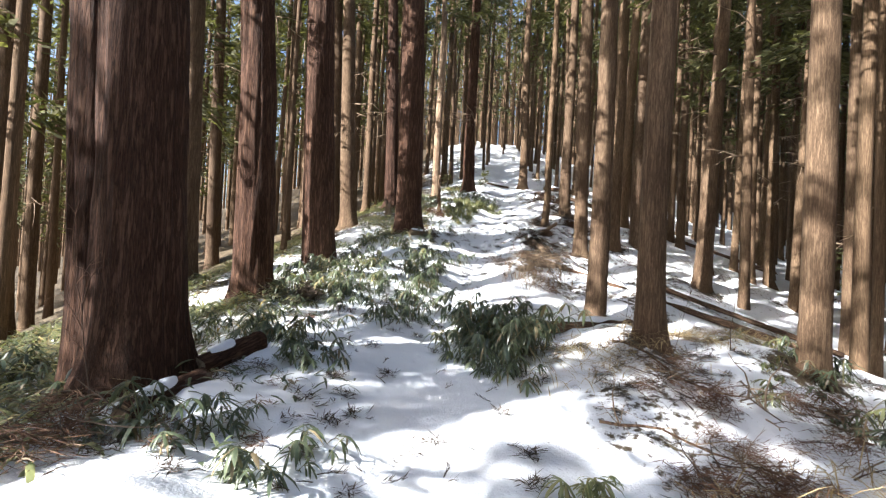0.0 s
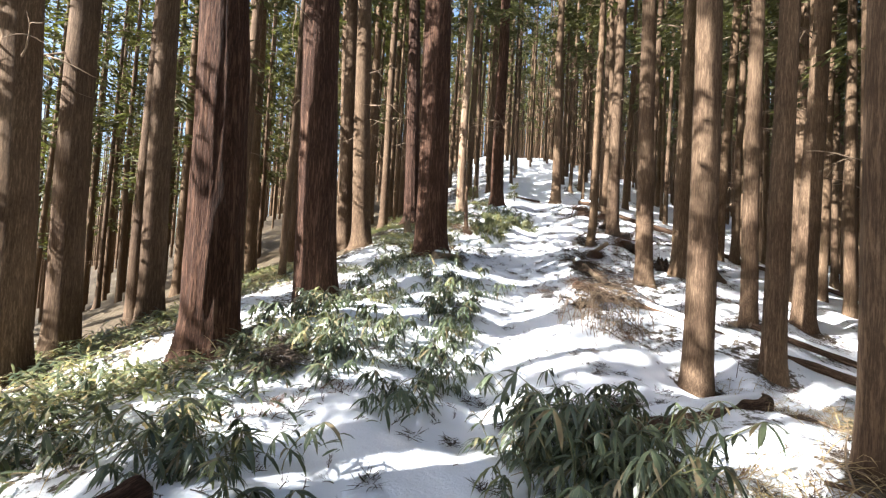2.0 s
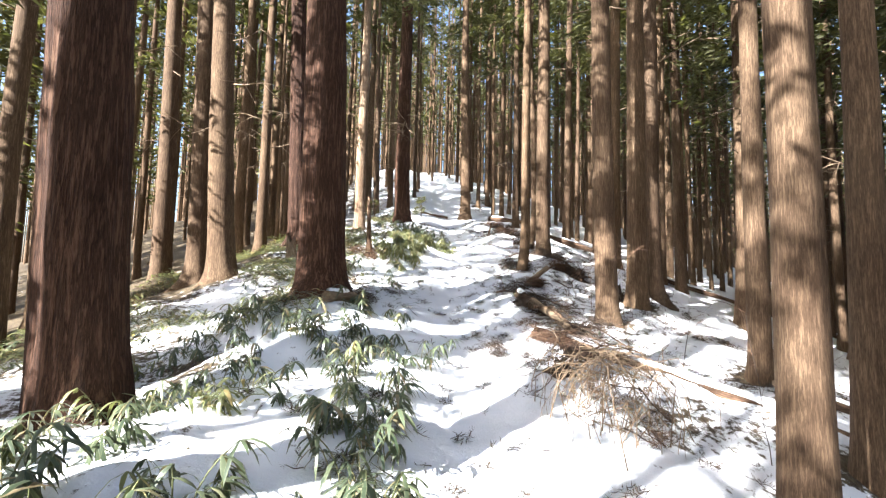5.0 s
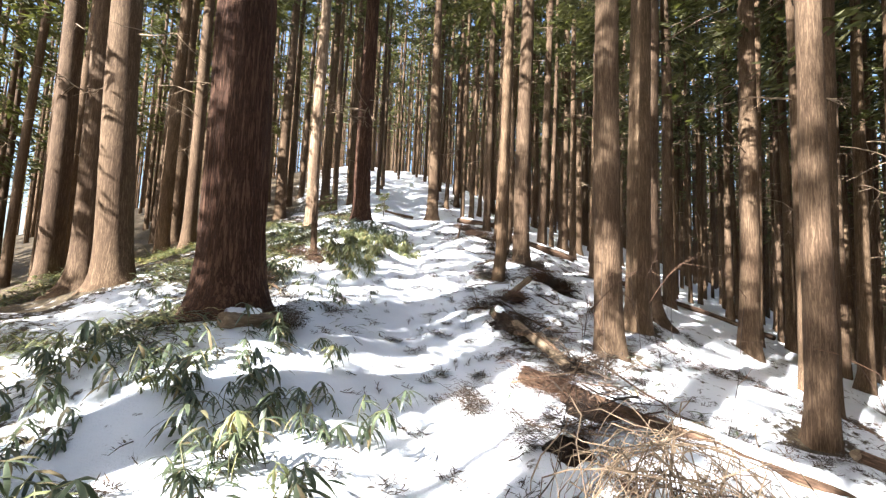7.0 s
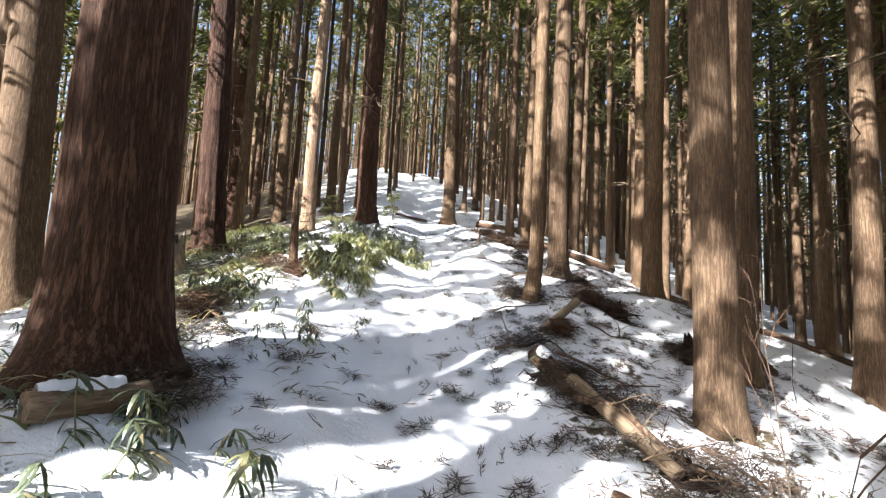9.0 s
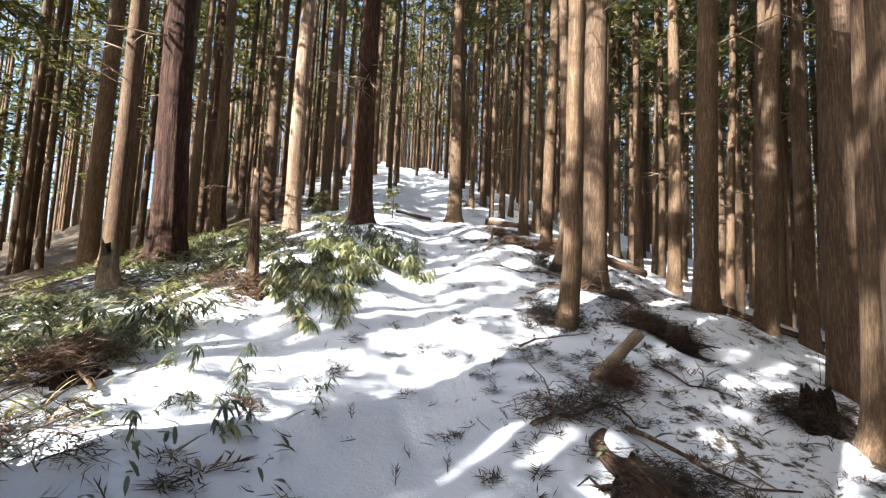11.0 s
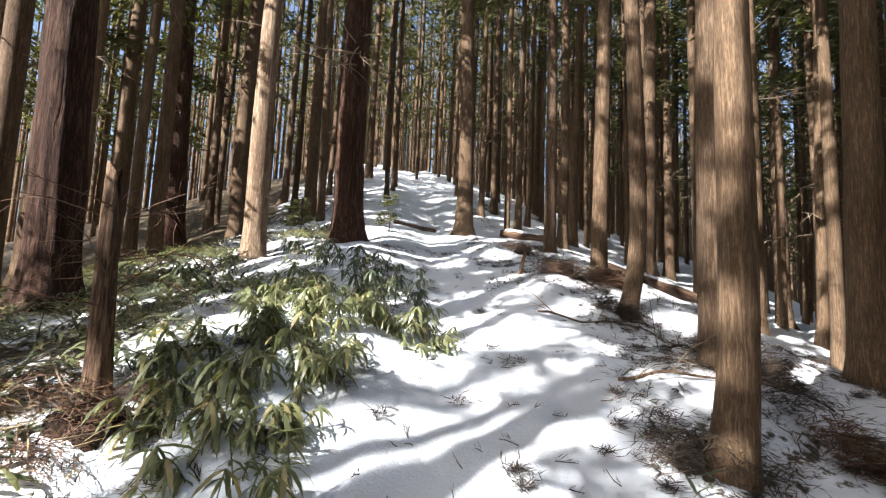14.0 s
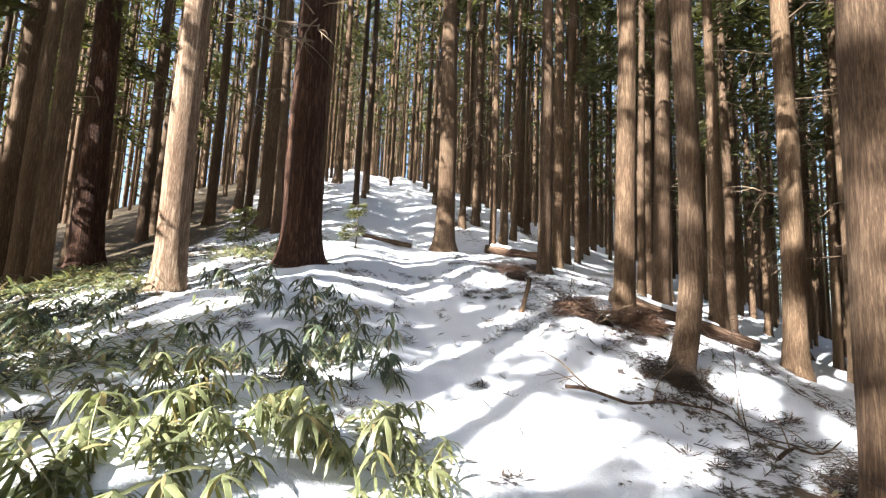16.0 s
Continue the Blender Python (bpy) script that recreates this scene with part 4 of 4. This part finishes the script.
def shrub(x, y, tall, wide, label, seed):
    rnd, g, s = random.Random(seed), Geo(), Geo()
    ob = thing("evergreen_shrub", x, y, label, "shrub")
    s.tube([(0, 0, -0.1), (0.03, 0, tall*0.5), (0, 0.02, tall)], [0.02, 0.014, 0.005], 6)
    for i in range(34):
        z, a = tall*rnd.uniform(0.25, 1.0), rnd.uniform(0, 6.283)
        ln = wide*(1.1 - 0.6*z/tall)*rnd.uniform(0.4, 1.0)
        e = Vector((ln*math.cos(a), ln*math.sin(a), z + rnd.uniform(-0.15, 0.1)*ln))
        s.tube([(0, 0, z - 0.05), e*0.5 + Vector((0, 0, z*0.5)), e], [0.006, 0.004, 0.002], 3, False)
        for k in range(18):
            t = rnd.uniform(0.3, 1.0)
            p = Vector((e.x*t, e.y*t, z + (e.z - z)*t))
            d = Vector((math.cos(a + rnd.uniform(-1.2, 1.2)), math.sin(a + rnd.uniform(-1.2, 1.2)), rnd.uniform(-0.6, 0.3)))
            g.kite(p, p + d*rnd.uniform(0.08, 0.16), 0.035, Vector((rnd.uniform(-1, 1), rnd.uniform(-1, 1), rnd.uniform(-0.4, 0.4))).normalized())
    part("stem", s.mesh("stem", TWIG), ob)
    part("foliage", g.mesh("foliage", NEEDLES, False), ob)


shrub(8.9, 9.9, 2.3, 0.9, "dark evergreen shrub with drooping sprays under cedars", 1)
shrub(2.0, 23.2, 0.9, 0.4, "small dark evergreen shoot beside a cedar", 2)
shrub(0.1, 22.6, 0.9, 0.4, "small dark evergreen shoot in undergrowth", 3)


# ---- arched canes over the pale heap, and single fallen branches ----
def arch_mesh(seed):
    rnd, g = random.Random(seed), Geo()
    w, h = rnd.uniform(0.3, 0.5), rnd.uniform(0.45, 0.8)
    pts = [(w*math.cos(math.pi*i/8) + rnd.uniform(-0.03, 0.03), rnd.uniform(-0.05, 0.05), h*math.sin(math.pi*i/8)*rnd.uniform(0.9, 1.1) - 0.03) for i in range(9 if rnd.random() < 0.6 else 7)]
    g.tube(pts, [0.0042 - 0.0003*i for i in range(len(pts))], 4)
    return g.mesh("arched_cane", TWIG_PALE)


ARCHES = [arch_mesh(220+i) for i in range(5)]
arch_rnd = random.Random(44)
tangle = thing("cane_tangle", 1.85, 8.7, "arching pale dead canes tangled over a brush heap", "brush")
for _ in range(64):
    a, q = arch_rnd.uniform(0, 6.283), 0.35*math.sqrt(arch_rnd.random())
    part("arched_cane", arch_rnd.choice(ARCHES), tangle, "", pose(q*math.cos(a), q*math.sin(a), ground_z(1.85 + q*math.cos(a), 8.7 + q*math.sin(a)) - tangle.location.z, arch_rnd.uniform(-30, 30), arch_rnd.uniform(-15, 15), arch_rnd.uniform(0, 360)) @ Matrix.Scale(arch_rnd.uniform(0.8, 1.35), 4))


def fallen_branch(spots, r, label, lift=0.03, twigs=5, mat=None):
    count[0] += 1
    rnd, g = random.Random(count[0]), Geo()
    x0, y0 = spots[0]
    ob = thing("fallen_branch", x0, y0, label, "branch")
    pts = []
    for (xa, ya), (xb, yb) in zip(spots, spots[1:]):
        for i in range(4):
            x, y = xa + (xb-xa)*i/4, ya + (yb-ya)*i/4
            pts.append((x - x0, y - y0, ground_z(x, y) - ob.location.z + lift + 0.03*math.sin(len(pts)*0.8)))
    pts.append((spots[-1][0] - x0, spots[-1][1] - y0, ground_z(*spots[-1]) - ob.location.z + lift))
    n = len(pts)
    g.tube(pts, [r*(1 - 0.75*i/n) for i in range(n)], 6)
    limb = part("limb", g.mesh("limb", mat or BARK_DEAD), ob)
    for _ in range(twigs):
        p = pts[rnd.randint(1, n-1)]
        part("twig", rnd.choice(BRANCHES), limb, "", Matrix.Translation(p) @ pose(0, 0, 0, 0, rnd.uniform(-45, 0), rnd.uniform(0, 360)) @ Matrix.Scale(rnd.uniform(0.25, 0.5), 4))


fallen_branch([(3.22, 17.49), (3.58, 17.38), (3.96, 17.31), (4.48, 17.27), (4.84, 16.96)], 0.016, "long thin dead branch lying across snow")
fallen_branch([(4.23, 16.64), (4.6, 16.8), (5.2, 16.95)], 0.014, "forked bare branch on the snow", 0.06)
fallen_branch([(2.09, 12.98), (2.32, 13.05), (2.60, 13.09), (2.85, 13.07), (2.94, 12.97)], 0.018, "crooked dark branch half buried in snow")
fallen_branch([(2.70, 12.89), (3.03, 12.57), (3.52, 12.39)], 0.018, "dead branch beside a heap of brush")
fallen_branch([(3.59, 13.83), (3.76, 13.59), (4.1, 13.4)], 0.012, "short dead stick in the snow")
fallen_branch([(2.3, 11.75), (2.55, 11.3), (2.75, 10.7)], 0.03, "grey fallen branch over brush", 0.12)
fallen_branch([(1.8, 4.6), (2.1, 4.2), (2.4, 3.8), (2.6, 3.3)], 0.014, "dead cedar bough with bare twigs", 0.06, 8)
fallen_branch([(1.2, 3.2), (1.7, 3.0), (2.3, 2.7)], 0.012, "thin dead bough on the snow", 0.05, 8)
fallen_branch([(3.0, 11.3), (3.3, 10.7), (3.5, 10.1)], 0.014, "dead bough among litter", 0.04, 7)
fallen_branch([(-0.5, 13.1), (-0.9, 13.5), (-1.4, 13.7)], 0.016, "dead branch near the undergrowth", 0.05, 6)
fallen_branch([(2.5, 14.3), (2.9, 14.5), (3.4, 14.6)], 0.012, "thin stick on snow below cedars", 0.03, 5)
fallen_branch([(3.2, 15.9), (3.6, 15.6), (4.1, 15.5)], 0.016, "dark bough at a cedar's foot", 0.05, 7)
brush(-1.9, 6.1, 0.3, 12, 0.15, "dark root litter at an old cedar's foot", 0.1, 8, False)
brush(1.15, 5.7, 0.3, 10, 0.2, "dark dead stems behind dwarf bamboo", 0.2, 6, False)
brush(-0.45, 11.5, 0.25, 8, 0.12, "dark litter at an old cedar's roots", 0.1, 7, False)
brush(3.15, 15.0, 0.3, 10, 0.12, "dark litter round a bowed cedar's foot", 0.1, 8, False)
brush(4.3, 15.5, 0.4, 14, 0.15, "dark litter and twigs between cedars", 0.1, 9, False)
brush(4.35, 14.6, 0.2, 8, 0.24, "shaggy dark roots and fronds over a stump", 0.2, 12, False)
brush(4.45, 13.1, 0.18, 6, 0.2, "dead fronds hanging on a stump", 0.3, 10, False)
brush(3.1, 13.72, 0.12, 5, 0.14, "dark fronds round a sawn pole", 0.2, 5, False)
brush(4.85, 18.7, 0.22, 8, 0.2, "rust-brown fronds over a broken stump", 0.3, 12)
brush(2.4, 12.25, 0.2, 6, 0.12, "dark fronds on the path's edge", 0.2, 10, False)
